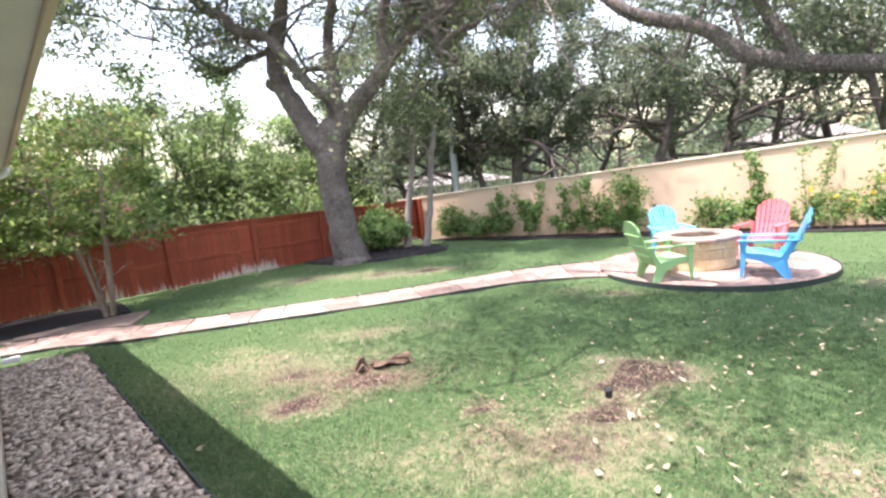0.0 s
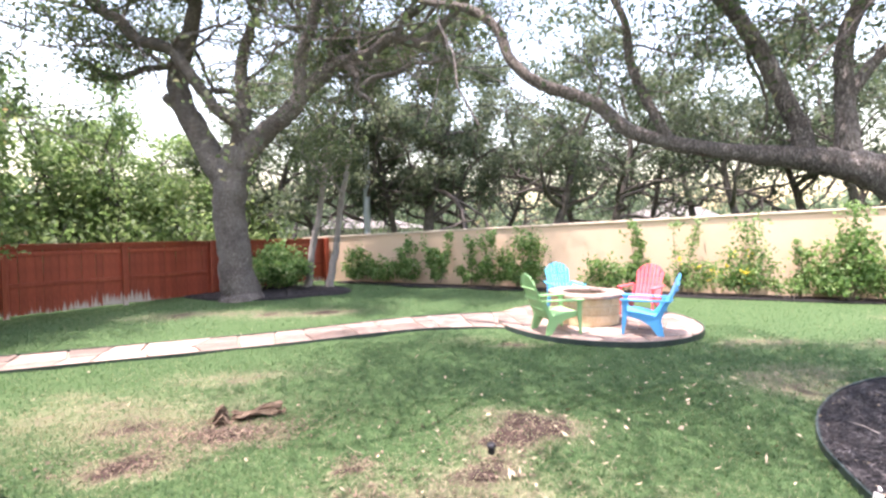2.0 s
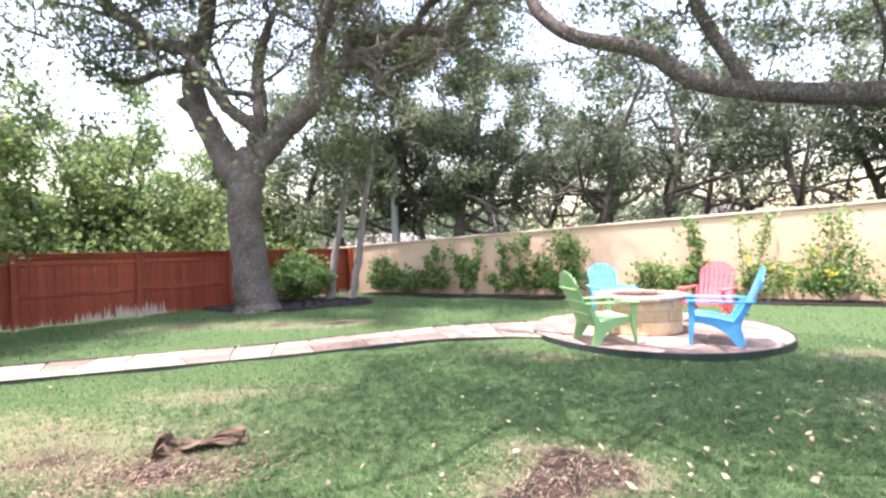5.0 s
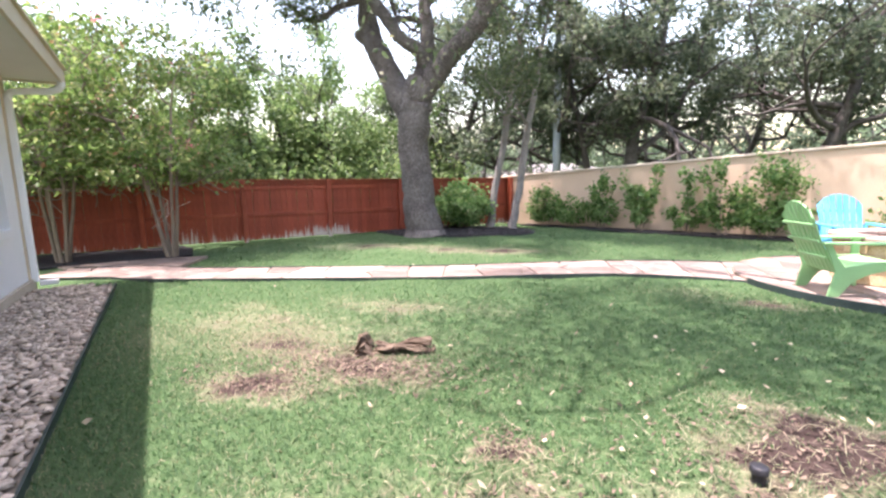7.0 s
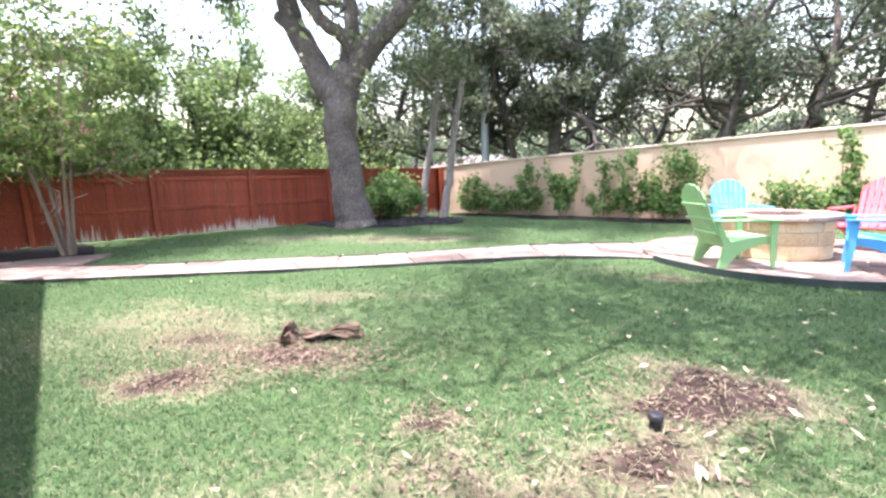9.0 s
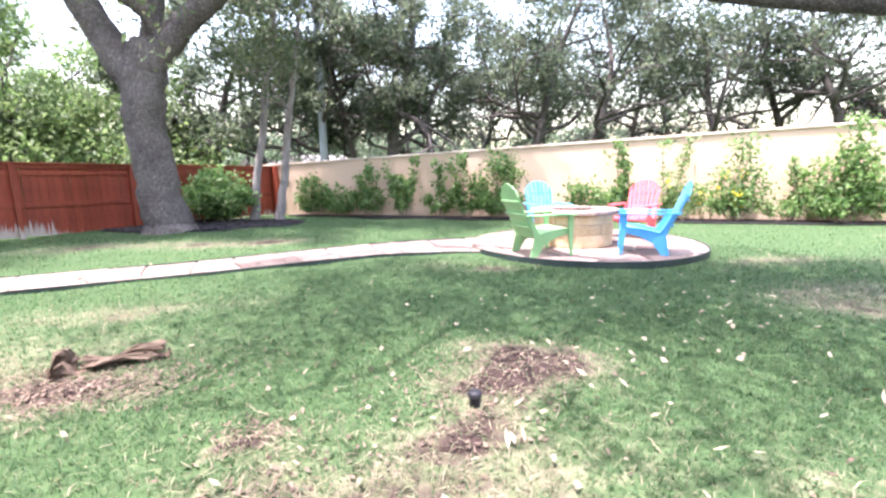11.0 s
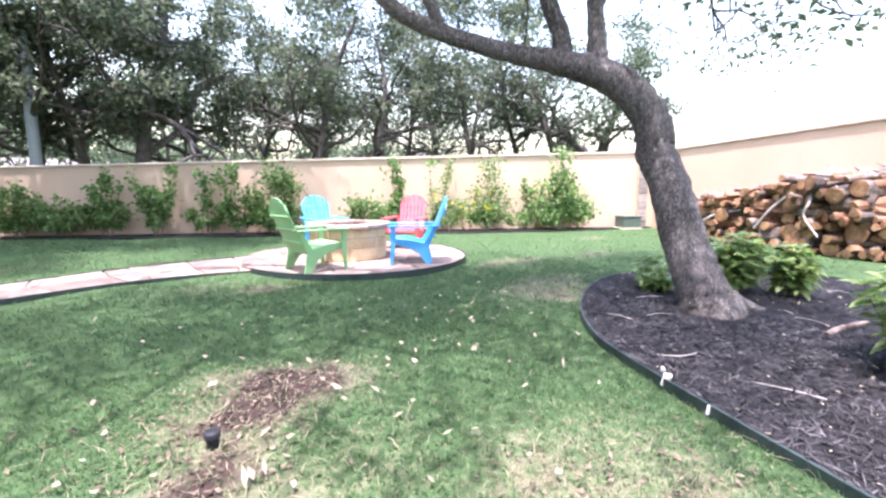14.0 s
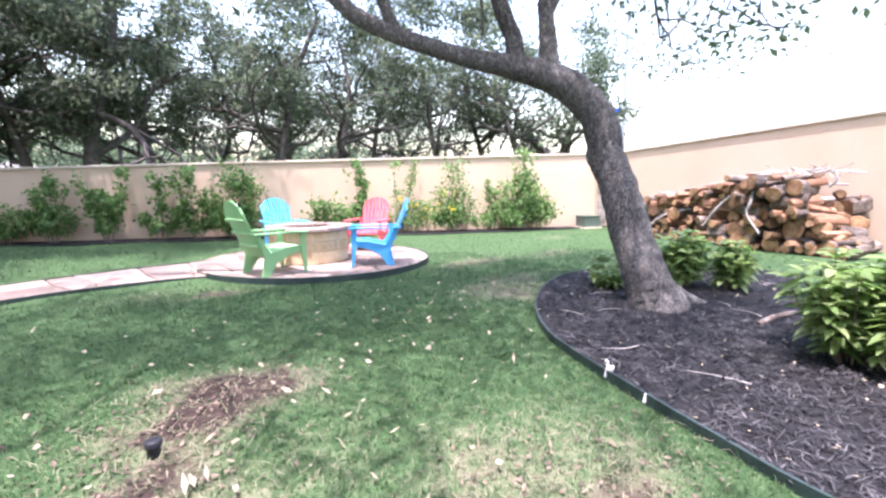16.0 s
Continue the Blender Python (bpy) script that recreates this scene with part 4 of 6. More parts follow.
def woodland_oak(seed, az, dist, height, lean, radius, clear, leaves, mat=None, size=0.19, label="dark live oak standing behind the stucco wall", spread=0.36):
    """lean: sideways shift of the trunk's head, as seen from the lawn."""
    g = Grower(seed)
    g.wander = 0.5
    rng = g.rng
    x, y = polar(az, dist)
    sx, sy = math.cos(radians(az)), -math.sin(radians(az))
    # a crooked leader, leaning as it climbs
    top = height * 0.78
    bend, phase = 0.35 + 0.5 * rng.random(), rng.random() * 6.28
    pts = []
    for i in range(9):
        t = i / 8
        z = -0.1 + top * t
        k = min(1.0, z / clear)
        off = lean * (k + 0.25 * max(0.0, z - clear) / clear) + bend * math.sin(phase + 4.2 * t) * t
        dep = bend * math.cos(phase * 1.7 + 3.4 * t) * t
        pts.append((x + sx * off - sy * dep, y + sy * off + sx * dep, z, radius * (1.25 - 0.35 * min(1, 3 * t)) * (1 - 0.75 * t)))
    trunk = g.limb(pts, 8, 3)
    main = [("trunk", [g.tubes.pop()])]
    n = int(rng.integers(5, 8))
    a0 = rng.random() * 6.28
    m = len(trunk)
    for k in range(n):
        i = int(m * (clear / top) * 0.8 + (m * (1 - clear / top * 0.8) - 3) * k / n)
        p = trunk[i]
        a = a0 + k * 2.4 + rng.normal() * 0.4
        reach = height * (0.16 + 0.16 * rng.random()) * (1 - 0.35 * k / n)
        rise = reach * (0.15 + 0.6 * rng.random())
        w = np.array([math.cos(a), math.sin(a)])
        line = g.limb([(*p[:3], p[3] * 0.6), (*(p[:2] + w * reach * 0.35 + rng.normal(size=2) * 0.2), p[2] + rise * (0.1 + 0.4 * rng.random()), p[3] * 0.5), (*(p[:2] + w * reach * 0.7 + rng.normal(size=2) * 0.3), p[2] + rise * 0.55, p[3] * 0.4), (*(p[:2] + w * reach), p[2] + rise, p[3] * 0.22)], 6, 3)
        main.append(("limb", [g.tubes.pop()]))
        g.sprout(line, 4, height * 0.15, 1, 0.02, 0.4, 0.8)
        g.twig(line[-1][:3], (line[-1] - line[-3])[:3], height * 0.2, max(0.02, p[3] * 0.22), 1)
    g.twig(trunk[-1][:3], (0, 0, 1), height * 0.22, 0.04, 2)
    # a few bare crooked lower boughs
    for k in range(3):
        a = rng.random() * 6.28
        g.twig(trunk[int(m * 0.28) + 2 * k][:3], (math.cos(a), math.sin(a), 0.15), height * 0.34, radius * 0.45, 1, lift=0.03)
    return finish_tree("oak_tree", g, (x, y, 0), label, mat or M_FAR_OAK, M_BARK_FAR, leaves, size, spread, "oaks behind the wall", "tree", main, low_leaf=clear * 0.8, clump=1, puffs=68)


#        az, distance, height, lean, trunk radius, clear trunk
WOOD = [(-15, 21, 9, 0.4, 0.2, 3.0), (-9, 24, 10, -0.6, 0.18, 3.2), (-3.5, 22, 11, 0.5, 0.2, 3.3), (1.3, 20, 10, -0.5, 0.15, 3.4), (5.5, 18.6, 10.5, 0.2, 0.24, 4.2), (11, 21, 10, -0.7, 0.2, 3.2), (14.5, 24, 11, 1.1, 0.14, 3.6),
        (20.5, 19.5, 10.5, 1.6, 0.22, 3.6), (26, 25, 11, -0.6, 0.18, 3.4), (29, 21, 10.5, 0.5, 0.2, 3.6), (33, 24, 11, 1.1, 0.15, 3.6), (39.5, 26, 11, -0.8, 0.18, 4.0), (45, 22, 10, -1.5, 0.19, 4.2), (49.5, 24, 10.5, -0.9, 0.18, 4.6), (53, 22, 9.5, -0.5, 0.19, 4.6), (58.5, 24, 8.0, 0.1, 0.34, 3.0)]
for i, (az, d, h, ln, r, c) in enumerate(WOOD):
    woodland_oak(100 + i, az, d, h, ln, r * 1.3, c, 10000 if az < 18 else 5200)
# second rank, further off
for i, (az, d, h) in enumerate(((-12, 32, 11), (-6, 36, 12), (0, 33, 12), (7, 35, 12), (13, 34, 12), (18, 38, 12), (24, 36, 12), (31, 37, 12), (37, 40, 11), (43, 38, 10))):
    woodland_oak(200 + i, az, d, h, 0.5, 0.18, 3.8, 3000, M_FAR_OAK, 0.2, "oak further back among the trees behind the wall", 0.7)


def understory(seed, az, dist, h, label="low dark scrub tree beneath the oaks", group="scrub beneath the oaks", mat=None):
    g = Grower(seed)
    rng = g.rng
    x, y = polar(az, dist)
    stems = []
    for k in range(5):
        a = k * 1.26 + rng.random()
        line = g.limb([(x + 0.1 * math.cos(a), y + 0.1 * math.sin(a), -0.05, 0.06), (x + 0.6 * math.cos(a), y + 0.6 * math.sin(a), h * 0.4, 0.045), (x + 1.3 * math.cos(a), y + 1.3 * math.sin(a), h * 0.75, 0.02)], 5, 3)
        stems.append(("stem", [g.tubes.pop()]))
        g.sprout(line, 2, h * 0.3, 0, 0.05, 0.2, 1.0)
    return finish_tree("scrub_tree", g, (x, y, 0), label, mat or M_UNDER, M_BARK_FAR, 1900, 0.2, 0.5, group, "tree", stems)


for i in range(16):
    understory(400 + i, -16 + 4.7 * i, 30 + 9 * ((i * 5) % 3) / 2, 2.6 + 1.0 * ((i * 7) % 4) / 3 - (0.8 if i > 11 else 0))


for i, (az, d, h) in enumerate(((-17, 19.5, 3.6), (-22, 19, 3.0), (-27, 18, 2.8), (-32, 17.5, 2.6), (-38, 17, 2.8), (-43, 16.5, 2.6), (-48, 16, 2.9), (-53, 15.8, 2.7), (-58, 15.6, 3.0))):
    understory(440 + i, az, d, h, "low leafy scrub tree behind the red fence", "scrub behind the fence", M_ELM_LEAF)


def bright_tree(seed, az, dist, height, leaves=12000):
    g = Grower(seed)
    rng = g.rng
    x, y = polar(az, dist)
    main = []
    for k in range(3):
        a = k * 2.1 + rng.random()
        top = (x + 0.9 * math.cos(a), y + 0.9 * math.sin(a), height * 0.62)
        line = g.limb([(x + 0.1 * math.cos(a), y + 0.1 * math.sin(a), -0.1, 0.11), (x + 0.35 * math.cos(a), y + 0.35 * math.sin(a), height * 0.25, 0.09), (*top, 0.04)], 6, 4)
        main.append(("stem", [g.tubes.pop()]))
        g.sprout(line, 1, height * 0.22, 1, -0.03, 0.2, 1.0)
        g.twig(top, (math.cos(a) * 0.4, math.sin(a) * 0.4, 1), height * 0.28, 0.035, 1)
    return finish_tree("young_tree", g, (x, y, 0), "bright green leafy tree behind the red fence", M_ELM_LEAF, M_BARK_FAR, leaves, 0.16, 0.3, "trees behind the fence", "tree", main, flat=0.8, clump=1, puffs=100)


for i, (az, d, h) in enumerate(((-20, 20.5, 5.6), (-25, 21.5, 6.0), (-30.5, 19.5, 6.6), (-35, 18.5, 6.9), (-39.5, 20, 6.6), (-44, 17.5, 5.6), (-49, 18.5, 6.2), (-54, 17, 5.8), (-59, 18, 6.4), (-64, 17, 6.4), (-70, 17, 6.0), (-28, 28, 6.5), (-42, 27, 7.0), (-52, 27, 7.5))):
    bright_tree(300 + i, az, d, h)


def crape_myrtle(seed, x, y, height, stems, label):
    g = Grower(seed)
    g.wander = 0.9
    rng = g.rng
    main = []
    for k in range(stems):
        a = k * 6.28 / stems + rng.normal() * 0.3
        r1, r2 = 0.25 + 0.2 * rng.random(), 0.6 + 0.5 * rng.random()
        hh = height * (0.55 + 0.15 * rng.random())
        line = g.limb([(x + 0.08 * math.cos(a), y + 0.08 * math.sin(a), 0.0, 0.04), (x + r1 * 0.6 * math.cos(a), y + r1 * 0.6 * math.sin(a), hh * 0.35, 0.03), (x + r1 * math.cos(a), y + r1 * math.sin(a), hh * 0.65, 0.027), (x + r2 * math.cos(a), y + r2 * math.sin(a), hh, 0.018)], 7, 4)
        main.append(("stem", [g.tubes.pop()]))
        g.sprout(line, 2, height * 0.17, 1, 0.05, 0.5, 1.0)
        g.twig(line[-1][:3], (math.cos(a) * 0.5, math.sin(a) * 0.5, 0.9), height * 0.26, 0.016, 1)
        for q in (0.5, 0.68):
            g.twig(line[int(len(line) * q)][:3], (math.cos(a + rng.normal()), math.sin(a + rng.normal()), 0.25), 0.9, 0.01, 1, lift=-0.07)
    return finish_tree("crape_myrtle", g, (x, y, 0), label, M_CRAPE_LEAF, M_BARK_PALE, 9500, 0.105, 0.17, "crape myrtles by the fence", "small tree", main, low_leaf=1.45, clump=2, flat=0.45, bloom=(M_PINK, 16, 0.055), bloom_label="clusters of pink blossom")


crape_myrtle(41, -7.2, 7.75, 4.3, 5, "multi-stemmed crape myrtle with pale trunks in the fence bed")
crape_myrtle(42, -8.75, 6.75, 5.0, 6, "tall multi-stemmed crape myrtle with a few pink blossoms")
crape_myrtle(43, -9.9, 6.3, 4.8, 6, "crape myrtle with slender stems beside the house corner")


def slender_tree(seed, x, y, tx, ty, label):
    g = Grower(seed)
    g.wander = 1.0
    line = g.limb([(x, y, -0.05, 0.15), (x + (tx - x) * 0.2, y, 0.9, 0.115), (x + (tx - x) * 0.55, y, 2.2, 0.1), (tx, ty, 3.8, 0.085), (tx + 0.3, ty, 5.6, 0.05)], 10, 5)
    main = [("trunk", [g.tubes.pop()])]
    g.sprout(line, 3, 1.5, 1, 0.05, 0.62, 0.8)
    g.twig(line[-1][:3], (0.2, 0, 1), 1.8, 0.04, 2)
    finish_tree("slender_oak_tree", g, (x, y, 0), label, M_OAK_LEAF, M_BARK_GREY, 6000, 0.11, 0.3, "slender oaks by the wall", "tree", main)


slender_tree(51, -1.95, 14.35, -1.25, 14.2, "slender grey oak trunk rising beside the round shrub")
slender_tree(52, -1.2, 14.35, -0.6, 14.2, "slender oak with a knotted trunk at the wall's end")


def far_woods():
    rng = np.random.default_rng(77)
    pts = []
    for k in range(210):
        az = -75 + 165 * rng.random()
        d = 75 + 60 * rng.random()
        x, y = polar(az, d)
        h = (8 + 5 * rng.random()) * (0.6 if az > 40 else 1.0) * (0.6 if az > 66 else 1.0)
        n = 170
        p = rng.normal(size=(n, 3))
        p = unit(p) * (rng.random((n, 1)) ** 0.4)
        p = p * np.array([h * 0.6, h * 0.6, h * 0.5]) + np.array([x, y, h * 0.52])
        pts.append(p)
    at = np.vstack(pts)
    at = at[at[:, 2] > 0.2]
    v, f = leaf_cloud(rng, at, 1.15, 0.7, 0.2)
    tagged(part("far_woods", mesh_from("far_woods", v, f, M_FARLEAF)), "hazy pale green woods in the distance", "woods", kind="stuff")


far_woods()

# ---------------------------------------------------------------- shrubs


def shrub(name, seed, x, y, stems, leaves, size, spread, label, category, mat, group="", flowers=None, width=0.55, base_z=0.03):
    """stems: rows of (lean x, lean y, height)."""
    g = Grower(seed)
    rng = g.rng
    tips = []
    for lx, ly, h in stems:
        line = g.limb([(x + lx * 0.15, y + ly * 0.15, base_z - 0.05, 0.014), (x + lx * 0.5, y + ly * 0.5, base_z + h * 0.4, 0.011), (x + lx * 0.85 + rng.normal() * 0.03, y + ly * 0.85, base_z + h * 0.75, 0.008), (x + lx, y + ly, base_z + h, 0.004)], 5, 4)
        for p in line[3:]:
            tips.append(p[:3])
        for _ in range(3):
            k = int(rng.integers(3, len(line) - 2))
            q = line[k][:3] + rng.normal(size=3) * np.array([0.14, 0.14, 0.05]) + np.array([0, 0, 0.06])
            g.tubes.append(tube(np.array([[*line[k][:3], 0.006], [*((line[k][:3] + q) / 2), 0.004], [*q, 0.003]]), 4))
            tips.append(q)
    g.tips = tips
    return finish_tree(name, g, (x, y, base_z), label, mat, M_BARK_PALE, leaves, size, spread, group, category, None, width, 0.15, 0.9, flowers, "yellow flowers" if flowers else "")


def wall_shrub(seed, s, o, specs, leaves, label, spread=0.09, size=0.115, flowers=None):
    """specs: rows of (sideways along the wall, height)."""
    w = unit(WALL_C - WALL_A)
    x, y = wall_side(s, o)
    stems = [(w[0] * a + 0.05 * math.sin(7 * a), w[1] * a - 0.05 * math.cos(5 * a), h) for a, h in specs]
    shrub("wall_shrub", seed, x, y, stems, int(leaves * 0.72), size, spread * 0.85, label, "shrub", M_SHRUB, "shrubs along the stucco wall", flowers)


L1 = "leggy green shrub with upright shoots against the stucco wall"
L2 = "dense green shrub against the stucco wall"
wall_shrub(1, 1.6, 0.35, [(-0.5, 0.6), (-0.2, 1.0), (0.1, 1.2), (0.4, 0.9), (0.7, 0.7), (0.0, 0.7)], 2121, L2, 0.13)
wall_shrub(2, 2.65, 0.4, [(-0.3, 0.6), (0.0, 0.9), (0.3, 0.7), (0.5, 0.5), (-0.5, 0.5)], 1414, L2, 0.13)
wall_shrub(3, 3.6, 0.4, [(-0.25, 1.2), (0.05, 1.6), (0.35, 1.35), (0.0, 0.8), (0.4, 0.6), (-0.4, 0.7)], 1768, L1, 0.085)
wall_shrub(4, 4.75, 0.4, [(-0.55, 1.6), (-0.3, 1.2), (0.0, 1.0), (0.35, 1.75), (0.3, 1.1), (-0.1, 0.6)], 2033, L1, 0.085)
wall_shrub(5, 5.9, 0.4, [(0.0, 1.65), (0.05, 1.1), (0.3, 0.7), (-0.35, 0.6), (0.5, 0.6)], 1326, L1, 0.075)
wall_shrub(6, 6.7, 0.45, [(-0.45, 1.7), (-0.1, 1.75), (0.2, 1.2), (0.35, 0.8), (-0.2, 0.9), (0.5, 0.6)], 1856, L1, 0.09)
wall_shrub(7, 7.55, 0.45, [(-0.4, 1.0), (0.0, 1.75), (0.3, 1.5), (0.55, 1.2), (0.2, 0.8), (0.7, 0.7), (-0.2, 0.6)], 3005, L2, 0.16)
wall_shrub(8, 9.9, 0.45, [(-0.5, 0.5), (-0.2, 0.75), (0.15, 0.8), (0.45, 0.6)], 1591, "low rounded green shrub against the stucco wall", 0.16)
wall_shrub(9, 10.75, 0.35, [(-0.1, 1.9), (0.0, 1.7), (0.1, 1.3), (0.25, 0.9), (-0.15, 0.8)], 1768, L1, 0.075)
wall_shrub(10, 11.8, 0.3, [(-0.1, 2.0), (0.35, 1.5), (0.55, 2.05), (0.1, 0.7), (-0.3, 0.5)], 1149, L1, 0.08, 0.09)
wall_shrub(11, 12.1, 0.5, [(-0.3, 0.9), (0.2, 0.8), (0.5, 0.6)], 795, "shrub with small yellow flowers against the wall", 0.13, 0.09, (M_YELLOW, 4, 0.07))
wall_shrub(12, 13.3, 0.45, [(-0.6, 0.8), (-0.3, 1.3), (0.0, 1.6), (0.15, 2.0), (0.35, 1.2), (0.7, 0.9), (0.0, 0.7), (-0.5, 0.5)], 2652, "tall shrub with yellow flowers against the wall", 0.14, 0.1, (M_YELLOW, 6, 0.07))
wall_shrub(13, 14.5, 0.35, [(-0.1, 1.4), (0.1, 1.1), (0.0, 0.6)], 618, L1, 0.075)
wall_shrub(14, 15.4, 0.5, [(-0.7, 0.8), (-0.45, 1.2), (-0.1, 1.7), (0.05, 2.15), (0.25, 1.6), (0.55, 1.3), (0.8, 0.9), (1.0, 0.55), (0.2, 0.8), (-0.5, 0.5)], 4596, "large bushy green shrub against the stucco wall", 0.17, 0.12)
wall_shrub(15, 14.2, 0.55, [(-0.3, 0.35), (0.1, 0.4), (0.4, 0.35)], 618, "low green clump in the wall bed", 0.12, 0.09)


def dome(seed, x, y, r, h, n, leaves, size, spread, name, label, mat, base_z=0.05):
    rr = np.random.default_rng(seed)
    stems = []
    for _ in range(n):
        a, q = rr.random() * 6.28, math.sqrt(rr.random())
        stems.append((r * q * math.cos(a), r * q * math.sin(a), h * (1 - 0.45 * q * q) * (0.75 + 0.35 * rr.random())))
    shrub(name, seed, x, y, stems, leaves, size, spread, label, "shrub", mat, "", None, 0.55, base_z)


dome(61, -2.75, 13.9, 0.85, 1.3, 40, 6000, 0.13, 0.13, "round_shrub", "rounded dense green shrub beside the large oak", M_SHRUB, 0.12)

# ---------------------------------------------------------------- fence


def build_fence():
    d = unit(FENCE_1 - FENCE_0)
    length = float(np.linalg.norm(FENCE_1 - FENCE_0))
    turn = math.degrees(math.atan2(d[1], d[0]))
    f = tagged(thing("fence", pose(*FENCE_0, 0, 0, 0, turn), "", ""), "red-stained wooden board fence with worn lower edges", "fence", kind="structure")
    rnd = random.Random(4)
    # local x runs along the fence, local -y faces the lawn
    top = 1.56
    boards = []
    for k in range(4):
        bm = bmesh.new()
        box_bm(bm, (0.001, 0.0, 0.04), (0.1392, 0.018, top - 0.01 * k), 0.003)
        boards.append(bm_mesh("board", bm, M_FENCE))
    n = int(length / 0.14)
    for i in range(n):
        part("board", boards[i % 4], f, m=pose(i * 0.14, rnd.uniform(-0.004, 0.004), rnd.uniform(-0.012, 0.012), 0, rnd.uniform(-0.25, 0.25), 0))
    p0 = float((np.array([-7.6, 10.3]) - FENCE_0) @ d) % 2.2
    post = bm_mesh("post", box_bm(bmesh.new(), (-0.05, -0.12, -0.1), (0.05, -0.044, top + 0.03), 0.006), M_FENCE)
    posts = [p0 + 2.2 * k for k in range(int((length - p0) / 2.2) + 1)]
    for x in posts:
        part("post", post, f, m=pose(x, 0, 0))
    for z0, z1 in ((0.66, 0.75), (1.36, 1.45)):
        part("rail", box_mesh("rail", (0, -0.042, z0), (length, -0.004, z1), M_FENCE, 0.004), f)
    part("cap_board", box_mesh("cap_board", (0, -0.13, top + 0.032), (length, 0.06, top + 0.062), M_FENCE, 0.006), f)
    part("top_trim", box_mesh("top_trim", (0, -0.06, top - 0.06), (length, -0.0405, top + 0.03), M_FENCE, 0.004), f)
    part("post", bm_mesh("post", box_bm(bmesh.new(), (length - 0.2, -0.25, -0.1), (length - 0.06, -0.1, top + 0.06), 0.008), M_FENCE), f, "wide end post against the stucco wall")


build_fence()

# ---------------------------------------------------------------- flagstones


def clip(poly, a, b):
    """The part of poly nearer to a than to b."""
    m, n = (a + b) / 2, b - a
    out = []
    for i in range(len(poly)):
        p, q = poly[i], poly[(i + 1) % len(poly)]
        dp, dq = (p - m) @ n, (q - m) @ n
        if dp <= 0:
            out.append(p)
        if (dp < 0) != (dq < 0) and abs(dp - dq) > 1e-9:
            out.append(p + (q - p) * dp / (dp - dq))
    return out


def clip_to(poly, line):
    """poly cut to a convex outline (counter-clockwise)."""
    for i in range(len(line)):
        a, b = np.array(line[i]), np.array(line[(i + 1) % len(line)])
        n = np.array([b[1] - a[1], a[0] - b[0]])
        out = []
        for k in range(len(poly)):
            p, q = poly[k], poly[(k + 1) % len(poly)]
            dp, dq = (p - a) @ n, (q - a) @ n
            if dp <= 0:
                out.append(p)
            if (dp < 0) != (dq < 0) and abs(dp - dq) > 1e-9:
                out.append(p + (q - p) * dp / (dp - dq))
        poly = out
        if len(poly) < 3:
            return []
    return poly


def flag(cell, low, high, parent, rng, joint=0.018):
    c = np.mean(cell, 0)
    pts = []
    for p in cell:
        d = p - c
        r = np.linalg.norm(d)
        if r > 0.05:
            pts.append(p - d / r * min(joint, r * 0.3))
    if len(pts) < 3:
        return
    keep = [pts[0]]
    for p in pts[1:]:
        if np.linalg.norm(p - keep[-1]) > 0.06:
            keep.append(p)
    if len(keep) > 3 and np.linalg.norm(keep[0] - keep[-1]) < 0.06:
        keep.pop()
    if len(keep) < 3:
        return
    n = len(keep)
    vs = [(*(p - c), low) for p in keep] + [(*(p - c), high - 0.008) for p in keep] + [(*((p - c) * (1 - 0.012 / max(0.05, np.linalg.norm(p - c)))), high) for p in keep]
    fs = [tuple(range(2 * n, 3 * n))]
    for i in range(n):
        j = (i + 1) % n
        fs += [(i, j, n + j, n + i), (n + i, n + j, 2 * n + j, 2 * n + i)]
    part("flagstone", mesh_from("flagstone", vs, fs, M_FLAG), parent, m=pose(c[0], c[1], rng.uniform(-0.004, 0.004), rng.uniform(-0.4, 0.4), rng.uniform(-0.4, 0.4)))


def paved(name, outline, low, high, size, seed, label, convex):
    rng = random.Random(seed)
    base = tagged(part(name, prism(name, outline, low, high - 0.014, M_JOINT)), label, "paving", kind="structure")
    o = np.array(outline)
    seeds = []
    x = o[:, 0].min() - size
    while x < o[:, 0].max() + size:
        y = o[:, 1].min() - size
        while y < o[:, 1].max() + size:
            seeds.append(np.array([x + rng.uniform(-0.38, 0.38) * size, y + rng.uniform(-0.38, 0.38) * size]))
            y += size
        x += size
    for s in seeds:
        cell = [s + size * 1.4 * np.array(k) for k in ((-1, -1), (1, -1), (1, 1), (-1, 1))]
        for t in seeds:
            if t is not s and np.linalg.norm(t - s) < 3 * size:
                cell = clip(cell, s, t)
                if len(cell) < 3:
                    break
        if len(cell) >= 3:
            cell = convex(cell)
            if len(cell) >= 3:
                flag(cell, low, high, base, rng)
    return base


CIRCLE = [(PATIO[0] + PATIO_R * math.cos(a), PATIO[1] + PATIO_R * math.sin(a)) for a in np.linspace(0, 2 * math.pi, 40, endpoint=False)]
paved("patio_circle", CIRCLE, -0.02, PATIO_Z, 0.52, 3, "circular patio of pale irregular flagstones", lambda c: clip_to(c, CIRCLE))


